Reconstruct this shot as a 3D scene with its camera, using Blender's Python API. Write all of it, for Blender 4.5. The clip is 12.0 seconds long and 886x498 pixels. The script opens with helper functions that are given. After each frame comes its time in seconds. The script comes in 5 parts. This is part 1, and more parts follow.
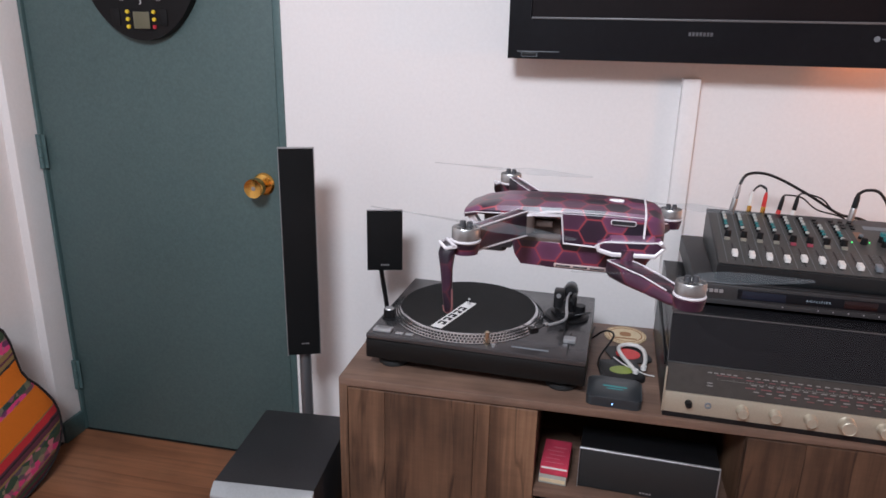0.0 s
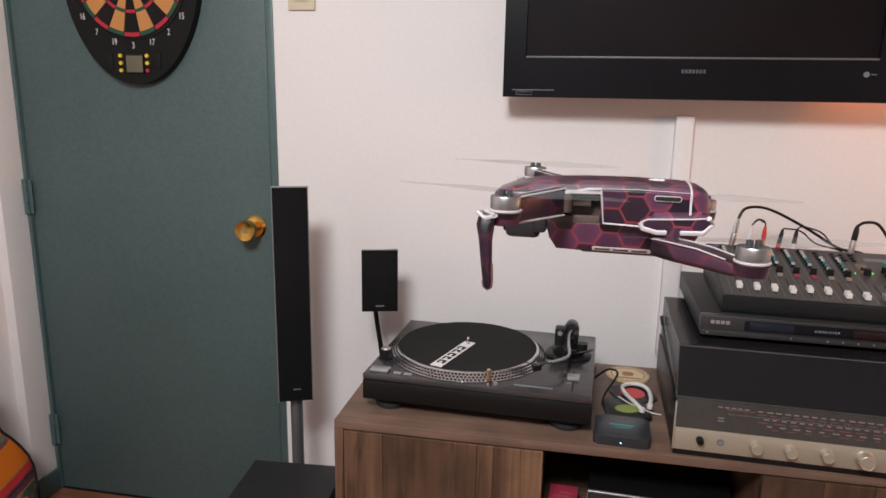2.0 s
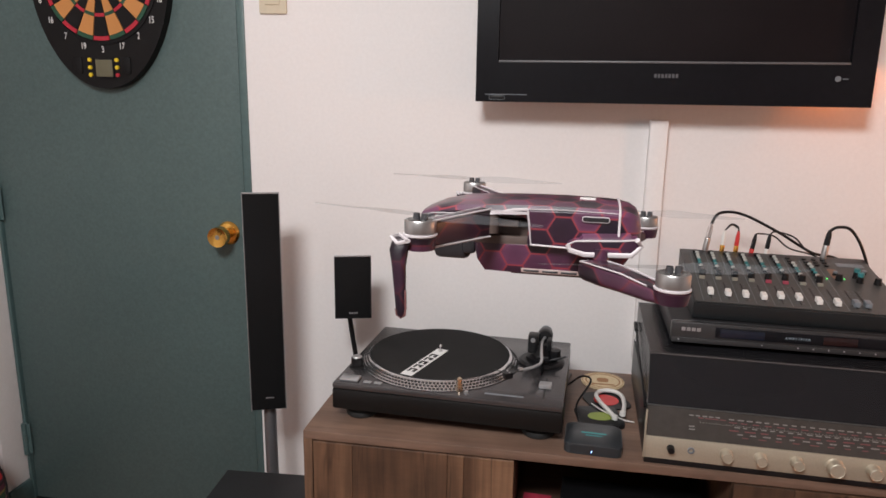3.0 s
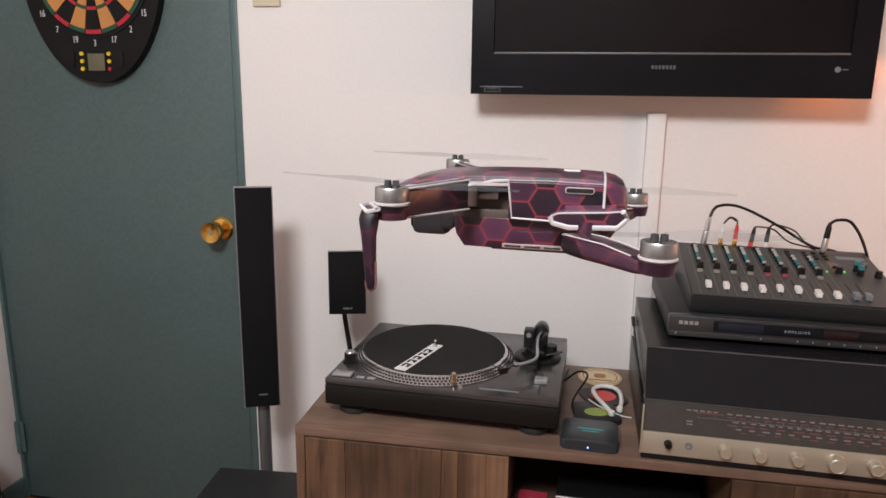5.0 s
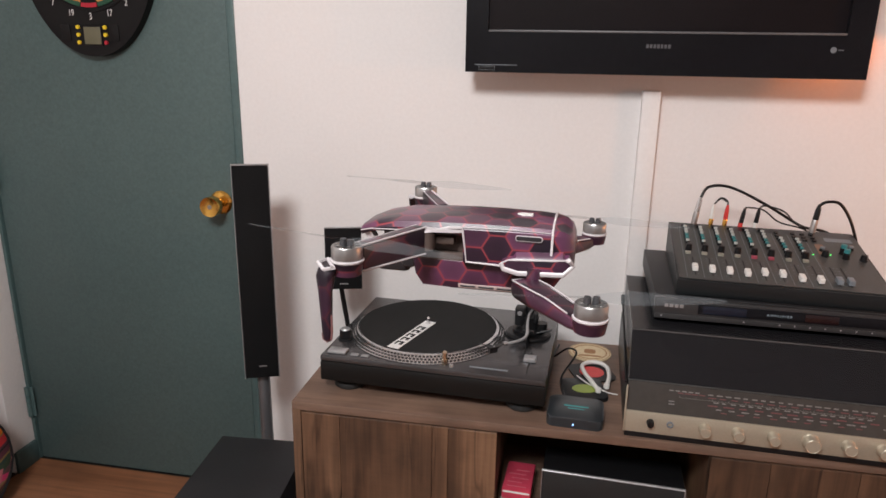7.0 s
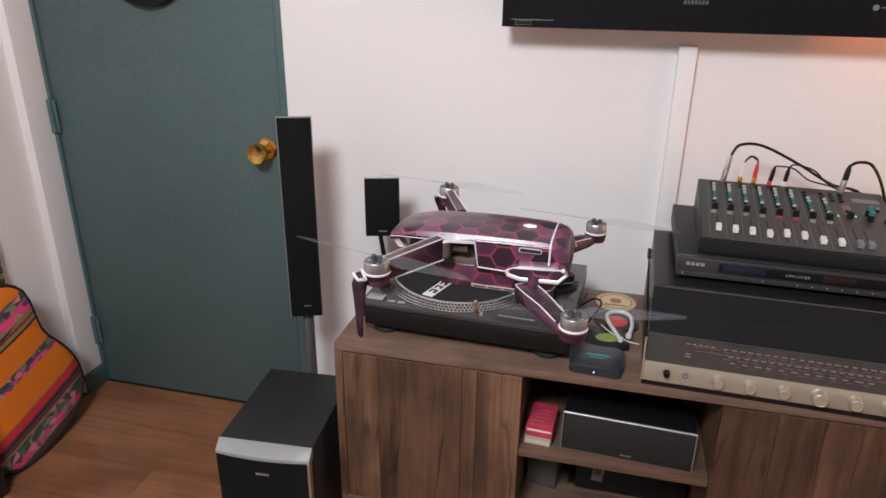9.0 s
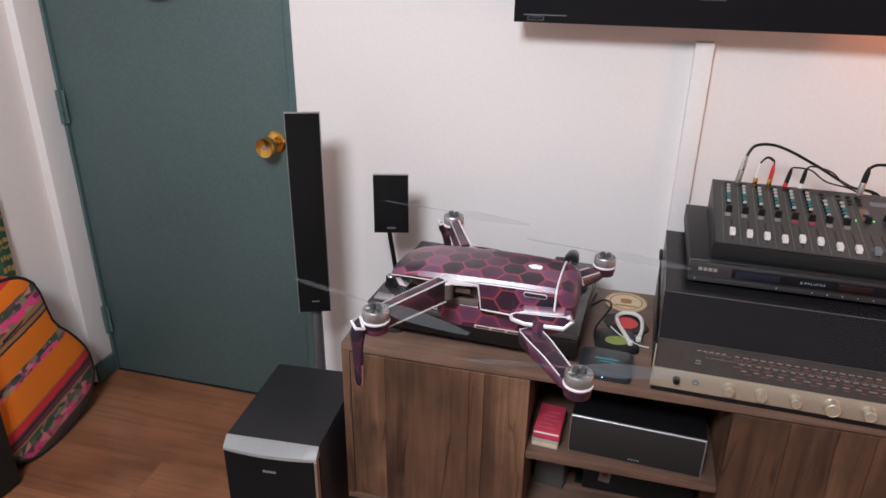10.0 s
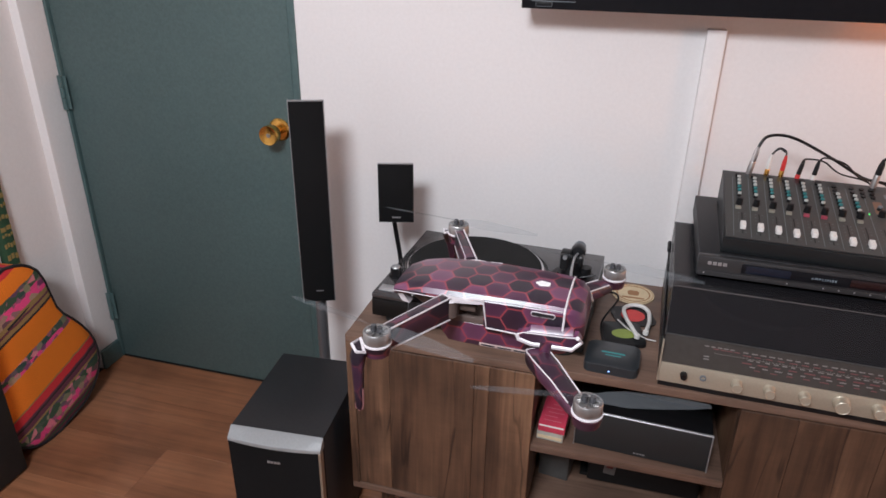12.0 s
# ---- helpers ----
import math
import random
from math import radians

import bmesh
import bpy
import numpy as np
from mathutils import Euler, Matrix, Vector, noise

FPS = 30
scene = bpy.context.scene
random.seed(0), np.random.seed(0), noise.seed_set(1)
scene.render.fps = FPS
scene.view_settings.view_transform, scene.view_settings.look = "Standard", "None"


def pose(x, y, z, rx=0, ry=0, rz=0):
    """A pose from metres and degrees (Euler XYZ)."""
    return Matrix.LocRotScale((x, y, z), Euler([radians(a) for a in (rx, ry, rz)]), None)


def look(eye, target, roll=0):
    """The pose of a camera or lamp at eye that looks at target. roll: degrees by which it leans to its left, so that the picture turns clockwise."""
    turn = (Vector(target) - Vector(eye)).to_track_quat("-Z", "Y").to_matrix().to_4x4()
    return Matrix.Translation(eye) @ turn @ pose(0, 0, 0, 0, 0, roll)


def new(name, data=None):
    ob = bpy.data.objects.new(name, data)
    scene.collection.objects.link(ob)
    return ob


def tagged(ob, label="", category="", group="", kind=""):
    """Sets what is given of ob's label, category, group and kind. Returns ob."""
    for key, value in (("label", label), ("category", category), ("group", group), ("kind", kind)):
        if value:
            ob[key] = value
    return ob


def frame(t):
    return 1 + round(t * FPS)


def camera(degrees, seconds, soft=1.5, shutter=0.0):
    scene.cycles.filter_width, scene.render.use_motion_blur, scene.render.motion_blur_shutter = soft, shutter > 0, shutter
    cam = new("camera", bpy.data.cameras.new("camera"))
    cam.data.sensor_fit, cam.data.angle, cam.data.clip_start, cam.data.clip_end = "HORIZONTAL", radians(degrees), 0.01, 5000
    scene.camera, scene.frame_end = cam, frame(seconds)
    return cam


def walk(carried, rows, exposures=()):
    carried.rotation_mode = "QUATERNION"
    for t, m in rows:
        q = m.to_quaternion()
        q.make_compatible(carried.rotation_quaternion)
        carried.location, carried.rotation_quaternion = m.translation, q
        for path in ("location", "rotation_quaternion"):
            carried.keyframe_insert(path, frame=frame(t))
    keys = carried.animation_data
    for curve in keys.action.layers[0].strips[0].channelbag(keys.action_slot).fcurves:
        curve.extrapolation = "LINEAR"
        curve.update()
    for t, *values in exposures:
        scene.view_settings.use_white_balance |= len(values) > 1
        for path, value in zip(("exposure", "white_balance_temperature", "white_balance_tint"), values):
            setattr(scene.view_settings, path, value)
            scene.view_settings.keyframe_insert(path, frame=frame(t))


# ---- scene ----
cam = camera(65.5, 12.0, soft=1.6)
PATH = [
    (0, (0.226, 0.155, 1.306), (-0.163, 2.022, 0.703), 1.2),
    (0.5, (0.218, 0.16, 1.284), (-0.161, 2.058, 0.78), 1.1),
    (1, (0.207, 0.149, 1.263), (-0.167, 2.06, 0.808), 1.0),
    (1.5, (0.202, 0.164, 1.264), (-0.164, 2.078, 0.816), 1.0),
    (2, (0.195, 0.166, 1.251), (-0.161, 2.085, 0.815), 1.0),
    (2.5, (0.214, 0.178, 1.262), (-0.13, 2.099, 0.826), 1.0),
    (3, (0.231, 0.191, 1.261), (-0.098, 2.115, 0.827), 0.9),
    (5, (0.242, 0.209, 1.242), (-0.09, 2.133, 0.811), 0.8),
    (5.5, (0.243, 0.222, 1.261), (-0.102, 2.144, 0.828), 0.8),
    (6, (0.249, 0.246, 1.279), (-0.093, 2.161, 0.813), 0.9),
    (6.5, (0.263, 0.232, 1.299), (-0.084, 2.139, 0.806), 0.8),
    (7, (0.271, 0.203, 1.297), (-0.072, 2.093, 0.741), 0.9),
    (9, (0.297, 0.152, 1.37), (-0.145, 1.952, 0.617), 0.7),
    (9.5, (0.29, 0.166, 1.387), (-0.16, 1.955, 0.615), 0.9),
    (10, (0.295, 0.183, 1.402), (-0.173, 1.954, 0.598), 0.8),
    (10.5, (0.288, 0.188, 1.405), (-0.189, 1.943, 0.574), 0.8),
    (11, (0.286, 0.203, 1.41), (-0.192, 1.952, 0.566), 0.8),
    (11.5, (0.291, 0.211, 1.416), (-0.185, 1.958, 0.566), 0.8),
    (12, (0.289, 0.208, 1.416), (-0.188, 1.952, 0.561), 0.8),
]
GAIN = [(0, 0.09, 5760, 10), (1.0, -0.03, 5960, 10), (2.2, 0.0, 6400, 10), (7.0, 0.02, 6470, 10), (9.0, 0.1, 6140, 10), (10.0, 0.12, 6030, 10), (12.0, 0.08, 5960, 10)]
walk(cam, [(t, look(eye, target, roll)) for t, eye, target, roll in PATH], GAIN)

# ---- light ----
world = bpy.data.worlds.new("room_world")
world.use_nodes = True
world.node_tree.nodes["Background"].inputs[0].default_value = (0.9, 0.92, 1.0, 1)
world.node_tree.nodes["Background"].inputs[1].default_value = 0.05
scene.world = world


def area_lamp(name, eye, target, size, power, colour, shape="DISK"):
    data = bpy.data.lights.new(name, "AREA")
    data.shape, data.size, data.energy, data.color = shape, size, power, colour
    ob = new(name, data)
    ob.matrix_world = look(eye, target)
    return ob


# white ceiling lamp behind the camera, orange lamp off to the right of the stand, orange backlight behind the television
area_lamp("ceiling_lamp_light", (-0.1, -0.4, 2.38), (-0.15, 0.7, 0.6), 0.65, 68.5, (0.98, 0.975, 0.97))
bulb = bpy.data.lights.new("side_lamp_light", "SPOT")
bulb.energy, bulb.color, bulb.shadow_soft_size, bulb.spot_size, bulb.spot_blend = 26.0, (1.0, 0.36, 0.12), 0.06, radians(110), 0.8
new("side_lamp_light", bulb).matrix_world = look((2.1, 1.15, 1.2), (0.3, 1.9, 1.05))
glow = bpy.data.lights.new("television_backlight", "POINT")
glow.energy, glow.color, glow.shadow_soft_size = 1.0, (1.0, 0.22, 0.035), 0.008
new("television_backlight", glow).matrix_world = Matrix.Translation((0.822, 1.87, 1.365))


# ---- materials ----
def nodes_of(m):
    m.use_nodes = True
    nt = m.node_tree
    return nt, nt.nodes, nt.links, nt.nodes["Principled BSDF"]


def coords(nt, scale=(1, 1, 1), shift=False):
    tc = nt.nodes.new("ShaderNodeTexCoord")
    mp = nt.nodes.new("ShaderNodeMapping")
    mp.inputs["Scale"].default_value = scale
    nt.links.new(tc.outputs["Object"], mp.inputs["Vector"])
    if shift:
        info = nt.nodes.new("ShaderNodeObjectInfo")
        mul = nt.nodes.new("ShaderNodeMath")
        mul.operation = "MULTIPLY"
        mul.inputs[1].default_value = 37.0
        nt.links.new(info.outputs["Random"], mul.inputs[0])
        nt.links.new(mul.outputs[0], mp.inputs["Location"])
    return mp.outputs["Vector"]


def noise_of(nt, vec, scale, detail=4, rough=0.55, distortion=0.0):
    n = nt.nodes.new("ShaderNodeTexNoise")
    n.inputs["Scale"].default_value = scale
    n.inputs["Detail"].default_value = detail
    n.inputs["Roughness"].default_value = rough
    n.inputs["Distortion"].default_value = distortion
    nt.links.new(vec, n.inputs["Vector"])
    return n.outputs["Fac"]


def ramp_of(nt, fac, stops):
    r = nt.nodes.new("ShaderNodeValToRGB")
    els = r.color_ramp.elements
    while len(els) < len(stops):
        els.new(0.5)
    for e, (p, c) in zip(els, stops):
        e.position, e.color = p, (*c, 1)
    nt.links.new(fac, r.inputs["Fac"])
    return r.outputs["Color"]


def mix_of(nt, fac, a, b, mode="MIX"):
    m = nt.nodes.new("ShaderNodeMix")
    m.data_type, m.blend_type = "RGBA", mode
    for v, i in ((fac, 0), (a, 6), (b, 7)):
        if isinstance(v, (int, float)):
            m.inputs[i].default_value = v
        elif isinstance(v, tuple):
            m.inputs[i].default_value = (*v, 1)
        else:
            nt.links.new(v, m.inputs[i])
    return m.outputs[2]


def math_of(nt, op, a, b=None, c=None):
    m = nt.nodes.new("ShaderNodeMath")
    m.operation = op
    for i, v in enumerate((a, b, c)):
        if v is None:
            continue
        if isinstance(v, (int, float)):
            m.inputs[i].default_value = v
        else:
            nt.links.new(v, m.inputs[i])
    return m.outputs[0]


def bump_of(nt, height, bsdf, strength=0.2, distance=0.001):
    b = nt.nodes.new("ShaderNodeBump")
    b.inputs["Strength"].default_value = strength
    b.inputs["Distance"].default_value = distance
    nt.links.new(height, b.inputs["Height"])
    nt.links.new(b.outputs["Normal"], bsdf.inputs["Normal"])


def surface(name, colour, rough=0.5, metal=0.0, vary=0.12, grain=60.0, bump=0.1, coarse=4.0, spec=0.5, dist=0.0008):
    """A plain finish with broad stains and fine grain."""
    m = bpy.data.materials.new(name)
    nt, nd, ln, bs = nodes_of(m)
    vec = coords(nt)
    fine = noise_of(nt, vec, grain, 3)
    broad = noise_of(nt, vec, coarse, 3)
    both = math_of(nt, "ADD", math_of(nt, "MULTIPLY", fine, 0.5), math_of(nt, "MULTIPLY", broad, 0.5))
    dark = tuple(c * (1 - vary) for c in colour)
    lite = tuple(min(1, c * (1 + vary)) for c in colour)
    ln.new(ramp_of(nt, both, [(0.32, dark), (0.68, lite)]), bs.inputs["Base Color"])
    rr = math_of(nt, "MULTIPLY_ADD", broad, 0.25 * rough, rough * 0.87)
    ln.new(rr, bs.inputs["Roughness"])
    bs.inputs["Metallic"].default_value = metal
    bs.inputs["Specular IOR Level"].default_value = spec
    if bump:
        bump_of(nt, fine, bs, bump, dist)
    return m


def wood(name, tones, along, scale=1.0, rough=0.5, knots=True, bump=0.25, contrast=0.7, rough_sawn=False):
    """Sawn wood: fibres drawn out along one axis, darker streaks and blotches."""
    m = bpy.data.materials.new(name)
    nt, nd, ln, bs = nodes_of(m)
    st = {"x": (0.9, 9, 9), "y": (9, 0.9, 9), "z": (9, 9, 0.9)}[along]
    vec = coords(nt, tuple(s * scale for s in st), True)
    fib = {"x": (3, 130, 130), "y": (130, 3, 130), "z": (130, 130, 3)}[along]
    vec2 = coords(nt, tuple(s * scale for s in fib), True)
    broad = noise_of(nt, vec, 1.0, 5, 0.6, 0.6)
    fine = noise_of(nt, vec2, 1.0, 3, 0.6)
    col = ramp_of(nt, broad, [(0.36, tones[0]), (0.5, tones[1]), (0.64, tones[2])] if rough_sawn else [(0.28, tones[0]), (0.5, tones[1]), (0.72, tones[2])])
    streak = ramp_of(nt, fine, [(0.3, (0.6, 0.58, 0.56)), (0.62, (1.05, 1.05, 1.05))])
    col = mix_of(nt, contrast, col, streak, "MULTIPLY")
    mid = {"x": (2.2, 45, 45), "y": (45, 2.2, 45), "z": (45, 45, 2.2)}[along]
    vein = noise_of(nt, coords(nt, tuple(s * scale for s in mid), True), 1.0, 4, 0.7, 1.2)
    col = mix_of(nt, contrast * (0.85 if rough_sawn else 1.0), col, ramp_of(nt, vein, [(0.3, (0.45, 0.42, 0.4)), (0.46, (1, 1, 1)), (0.72, (1.22, 1.2, 1.16))]), "MULTIPLY")
    if rough_sawn:
        cr = {"x": (1.2, 11, 11), "y": (11, 1.2, 11), "z": (11, 11, 1.2)}[along]
        crack = noise_of(nt, coords(nt, cr, True), 1.0, 3, 0.6, 0.5)
        worn = ramp_of(nt, noise_of(nt, coords(nt, (1, 1, 1), True), 6.0, 2), [(0.4, (0, 0, 0)), (0.55, (1, 1, 1))])
        col = mix_of(nt, worn, col, mix_of(nt, 1.0, col, ramp_of(nt, crack, [(0.47, (1, 1, 1)), (0.494, (0.3, 0.26, 0.24)), (0.515, (1, 1, 1))]), "MULTIPLY"))
        saw = noise_of(nt, coords(nt, (30, 30, 260), True), 1.0, 2)
        col = mix_of(nt, 0.2, col, ramp_of(nt, saw, [(0.35, (0.72, 0.7, 0.68)), (0.6, (1.1, 1.1, 1.1))]), "MULTIPLY")
    blot = ramp_of(nt, noise_of(nt, coords(nt, (1, 1, 1), True), 9 * scale, 3), [(0.3, (0.58, 0.56, 0.55) if rough_sawn else (0.72, 0.7, 0.68)), (0.6, (1.1, 1.05, 1.0))])
    col = mix_of(nt, 0.85 if rough_sawn else 0.7, col, blot, "MULTIPLY")
    if knots:
        vo = nd.new("ShaderNodeTexVoronoi")
        kn = {"x": (3, 9, 9), "y": (9, 3, 9), "z": (9, 9, 3)}[along]
        ln.new(coords(nt, tuple(s * scale for s in kn), True), vo.inputs["Vector"])
        vo.inputs["Scale"].default_value = 1.0
        kcol = ramp_of(nt, vo.outputs["Distance"], [(0.05, (0.35, 0.3, 0.28)), (0.16, (1, 1, 1))])
        col = mix_of(nt, 0.8, col, kcol, "MULTIPLY")
    info = nd.new("ShaderNodeObjectInfo")
    tone = ramp_of(nt, info.outputs["Random"], [(0, (0.86, 0.85, 0.84)), (1, (1.14, 1.13, 1.12))] if rough_sawn else [(0, (0.93, 0.92, 0.92)), (1, (1.05, 1.05, 1.05))])
    col = mix_of(nt, 1.0, col, tone, "MULTIPLY")
    ln.new(col, bs.inputs["Base Color"])
    bs.inputs["Roughness"].default_value = rough
    bump_of(nt, fine, bs, bump, 0.0006)
    return m


def glowing(name, colour, power):
    m = bpy.data.materials.new(name)
    nt, nd, ln, bs = nodes_of(m)
    bs.inputs["Base Color"].default_value = (0.02, 0.02, 0.02, 1)
    bs.inputs["Emission Color"].default_value = (*colour, 1)
    bs.inputs["Emission Strength"].default_value = power
    return m


def see_through(name, colour, alpha, rough=0.08, vary=0.0, spec=0.5):
    """Thin smoked or clear plastic."""
    m = bpy.data.materials.new(name)
    nt, nd, ln, bs = nodes_of(m)
    bs.inputs["Base Color"].default_value = (*colour, 1)
    bs.inputs["Roughness"].default_value = rough
    bs.inputs["Specular IOR Level"].default_value = spec
    a = noise_of(nt, coords(nt), 7.0, 3)
    ln.new(math_of(nt, "MULTIPLY_ADD", a, vary, alpha - vary / 2), bs.inputs["Alpha"])
    return m


def hex_skin(name, tile, line=(0.22, 0.032, 0.04), dim=1.0, gloss=0.42):
    """Printed vinyl skin: dark plum and mauve hexagons parted by thin glossy red lines."""
    m = bpy.data.materials.new(name)
    nt, nd, ln, bs = nodes_of(m)
    tc = nd.new("ShaderNodeTexCoord")
    sp = nd.new("ShaderNodeSeparateXYZ")
    ln.new(tc.outputs["Object"], sp.inputs[0])
    sn = nd.new("ShaderNodeSeparateXYZ")
    ln.new(tc.outputs["Normal"], sn.inputs[0])
    flat = math_of(nt, "GREATER_THAN", math_of(nt, "ABSOLUTE", sn.outputs[2]), 0.62)
    v = math_of(nt, "ADD", math_of(nt, "MULTIPLY", flat, sp.outputs[1]),
                math_of(nt, "MULTIPLY", math_of(nt, "SUBTRACT", 1.0, flat), math_of(nt, "ADD", sp.outputs[2], 0.0045)))
    cb = nd.new("ShaderNodeCombineXYZ")
    ln.new(math_of(nt, "MULTIPLY", sp.outputs[0], 1 / tile), cb.inputs[1])
    ln.new(math_of(nt, "MULTIPLY", v, 1 / tile), cb.inputs[0])

    def vm(op, a, b=None, c=None):
        n = nd.new("ShaderNodeVectorMath")
        n.operation = op
        for i, q in enumerate((a, b, c)):
            if isinstance(q, tuple):
                n.inputs[i].default_value = q
            elif q is not None:
                ln.new(q, n.inputs[i])
        return n.outputs["Value"] if op == "DOT_PRODUCT" else n.outputs["Vector"]

    r, h = (1, 1.7320508, 1), (0.5, 0.8660254, 0)
    p = cb.outputs[0]
    a = vm("SUBTRACT", vm("WRAP", p, r, (0, 0, 0)), h)
    b = vm("SUBTRACT", vm("WRAP", vm("SUBTRACT", p, h), r, (0, 0, 0)), h)
    near = math_of(nt, "LESS_THAN", vm("DOT_PRODUCT", a, a), vm("DOT_PRODUCT", b, b))
    mx = nd.new("ShaderNodeMix")
    mx.data_type = "VECTOR"
    ln.new(near, mx.inputs[0])
    ln.new(b, mx.inputs[4])
    ln.new(a, mx.inputs[5])
    gv = mx.outputs[1]
    cell = vm("SUBTRACT", p, gv)
    ab = vm("ABSOLUTE", gv)
    s2 = nd.new("ShaderNodeSeparateXYZ")
    ln.new(ab, s2.inputs[0])
    edge = math_of(nt, "SUBTRACT", 0.5, math_of(nt, "MAXIMUM", vm("DOT_PRODUCT", ab, (0.5, 0.8660254, 0)), s2.outputs[0]))
    wn = nd.new("ShaderNodeTexWhiteNoise")
    ln.new(vm("MULTIPLY", vm("FLOOR", vm("ADD", vm("MULTIPLY", cell, (4, 4, 4)), (0.5, 0.5, 0.5))), (0.37, 0.53, 0.0)), wn.inputs["Vector"])
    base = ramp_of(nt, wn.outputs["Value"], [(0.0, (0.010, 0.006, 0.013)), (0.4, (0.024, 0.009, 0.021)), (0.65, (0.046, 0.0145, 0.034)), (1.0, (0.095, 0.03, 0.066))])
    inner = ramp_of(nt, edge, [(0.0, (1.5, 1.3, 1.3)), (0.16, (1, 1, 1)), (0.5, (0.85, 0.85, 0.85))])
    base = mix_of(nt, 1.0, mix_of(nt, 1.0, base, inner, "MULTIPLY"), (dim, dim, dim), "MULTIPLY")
    col = mix_of(nt, ramp_of(nt, edge, [(0.012, (1, 1, 1)), (0.042, (0, 0, 0))]), base, line)
    ln.new(col, bs.inputs["Base Color"])
    bs.inputs["Roughness"].default_value = 0.36
    bs.inputs["Coat Weight"].default_value = gloss
    bs.inputs["Specular IOR Level"].default_value = 0.25 + 0.4 * gloss
    bs.inputs["Coat Roughness"].default_value = 0.33
    bump_of(nt, noise_of(nt, tc.outputs["Object"], 900, 2), bs, 0.08, 0.0003)
    return m


def woven(name):
    """Striped highland cloth in bands across the bag's height: orange fields, pink and green flower rows, maroon stripes."""
    m = bpy.data.materials.new(name)
    nt, nd, ln, bs = nodes_of(m)
    tc = nd.new("ShaderNodeTexCoord")
    sp = nd.new("ShaderNodeSeparateXYZ")
    ln.new(tc.outputs["Object"], sp.inputs[0])
    wob = noise_of(nt, tc.outputs["Object"], 25, 2)
    z = math_of(nt, "ADD", sp.outputs[2], math_of(nt, "MULTIPLY_ADD", wob, 0.008, -0.004))
    OR, RED, PINK, MAR, GRN, TAN, BLK = (0.82, 0.2, 0.006), (0.65, 0.03, 0.04), (0.85, 0.07, 0.25), (0.14, 0.035, 0.06), (0.05, 0.09, 0.05), (0.32, 0.2, 0.07), (0.03, 0.02, 0.02)
    bands = [(0.0, MAR, 0), (0.018, GRN, 0), (0.026, MAR, 0), (0.036, TAN, 0), (0.042, PINK, 1), (0.068, GRN, 1), (0.10, TAN, 0), (0.106, MAR, 0), (0.122, BLK, 0), (0.13, MAR, 0),
             (0.138, RED, 0), (0.162, TAN, 0), (0.168, OR, 0), (0.262, PINK, 1), (0.276, GRN, 1), (0.295, OR, 0), (0.372, BLK, 0), (0.378, TAN, 0), (0.39, MAR, 0), (0.398, TAN, 0),
             (0.412, PINK, 1), (0.445, GRN, 1), (0.47, OR, 0), (0.52, RED, 0), (0.53, MAR, 0)]

    def stepped(values):
        r = nd.new("ShaderNodeValToRGB")
        r.color_ramp.interpolation = "CONSTANT"
        els = r.color_ramp.elements
        while len(els) < len(values):
            els.new(0.5)
        for e, (p, c) in zip(els, values):
            e.position, e.color = p / 0.6, (*c, 1)
        ln.new(math_of(nt, "MULTIPLY_ADD", math_of(nt, "MULTIPLY_ADD", sp.outputs[1], -0.04, z), 1 / 0.6, 0.0), r.inputs["Fac"])
        return r.outputs["Color"]

    base = stepped([(p, c) for p, c, f in bands])
    mask = stepped([(p, (f, f, f)) for p, c, f in bands])
    vo = nd.new("ShaderNodeTexVoronoi")
    vo.inputs["Scale"].default_value = 1.0
    ln.new(coords(nt, (20, 42, 60)), vo.inputs["Vector"])
    fl = nd.new("ShaderNodeSeparateColor")
    ln.new(vo.outputs["Color"], fl.inputs[0])
    flower = ramp_of(nt, fl.outputs[0], [(0.1, (0.03, 0.07, 0.06)), (0.35, (0.38, 0.33, 0.18)), (0.6, (0.1, 0.04, 0.12)), (0.85, (0.8, 0.25, 0.3))])
    pick = math_of(nt, "MULTIPLY", math_of(nt, "GREATER_THAN", fl.outputs[1], 0.4), math_of(nt, "MULTIPLY", mask, 0.85))
    col = mix_of(nt, pick, base, flower)
    weave = noise_of(nt, coords(nt, (400, 400, 900)), 1.0, 2)
    col = mix_of(nt, 0.6, col, ramp_of(nt, weave, [(0.3, (0.6, 0.6, 0.6)), (0.65, (1.1, 1.1, 1.1))]), "MULTIPLY")
    ln.new(col, bs.inputs["Base Color"])
    bs.inputs["Roughness"].default_value = 0.9
    bump_of(nt, weave, bs, 0.4, 0.001)
    return m


WALL = surface("wall_paint", (0.8, 0.765, 0.755), 0.75, vary=0.035, grain=110, bump=0.16, coarse=1.6, spec=0.25, dist=0.001)
CEIL = surface("ceiling_paint", (0.8, 0.79, 0.77), 0.85, vary=0.03, spec=0.2)
DOORP = surface("teal_door_paint", (0.081, 0.122, 0.12), 0.45, vary=0.19, grain=140, bump=0.1, coarse=1.1, spec=0.35)
DOORB = surface("teal_trim_paint", (0.075, 0.125, 0.125), 0.4, vary=0.16, grain=60, bump=0.2)
FLOORW = wood("laminate_floor", ((0.18, 0.074, 0.036), (0.27, 0.118, 0.06), (0.345, 0.16, 0.085)), "x", 0.7, 0.36, True, 0.12, 0.5)
RUSTIC = wood("rustic_cabinet_wood", ((0.045, 0.0235, 0.0138), (0.104, 0.057, 0.034), (0.178, 0.102, 0.061)), "z", 0.8, 0.55, True, 0.3, 0.62, True)
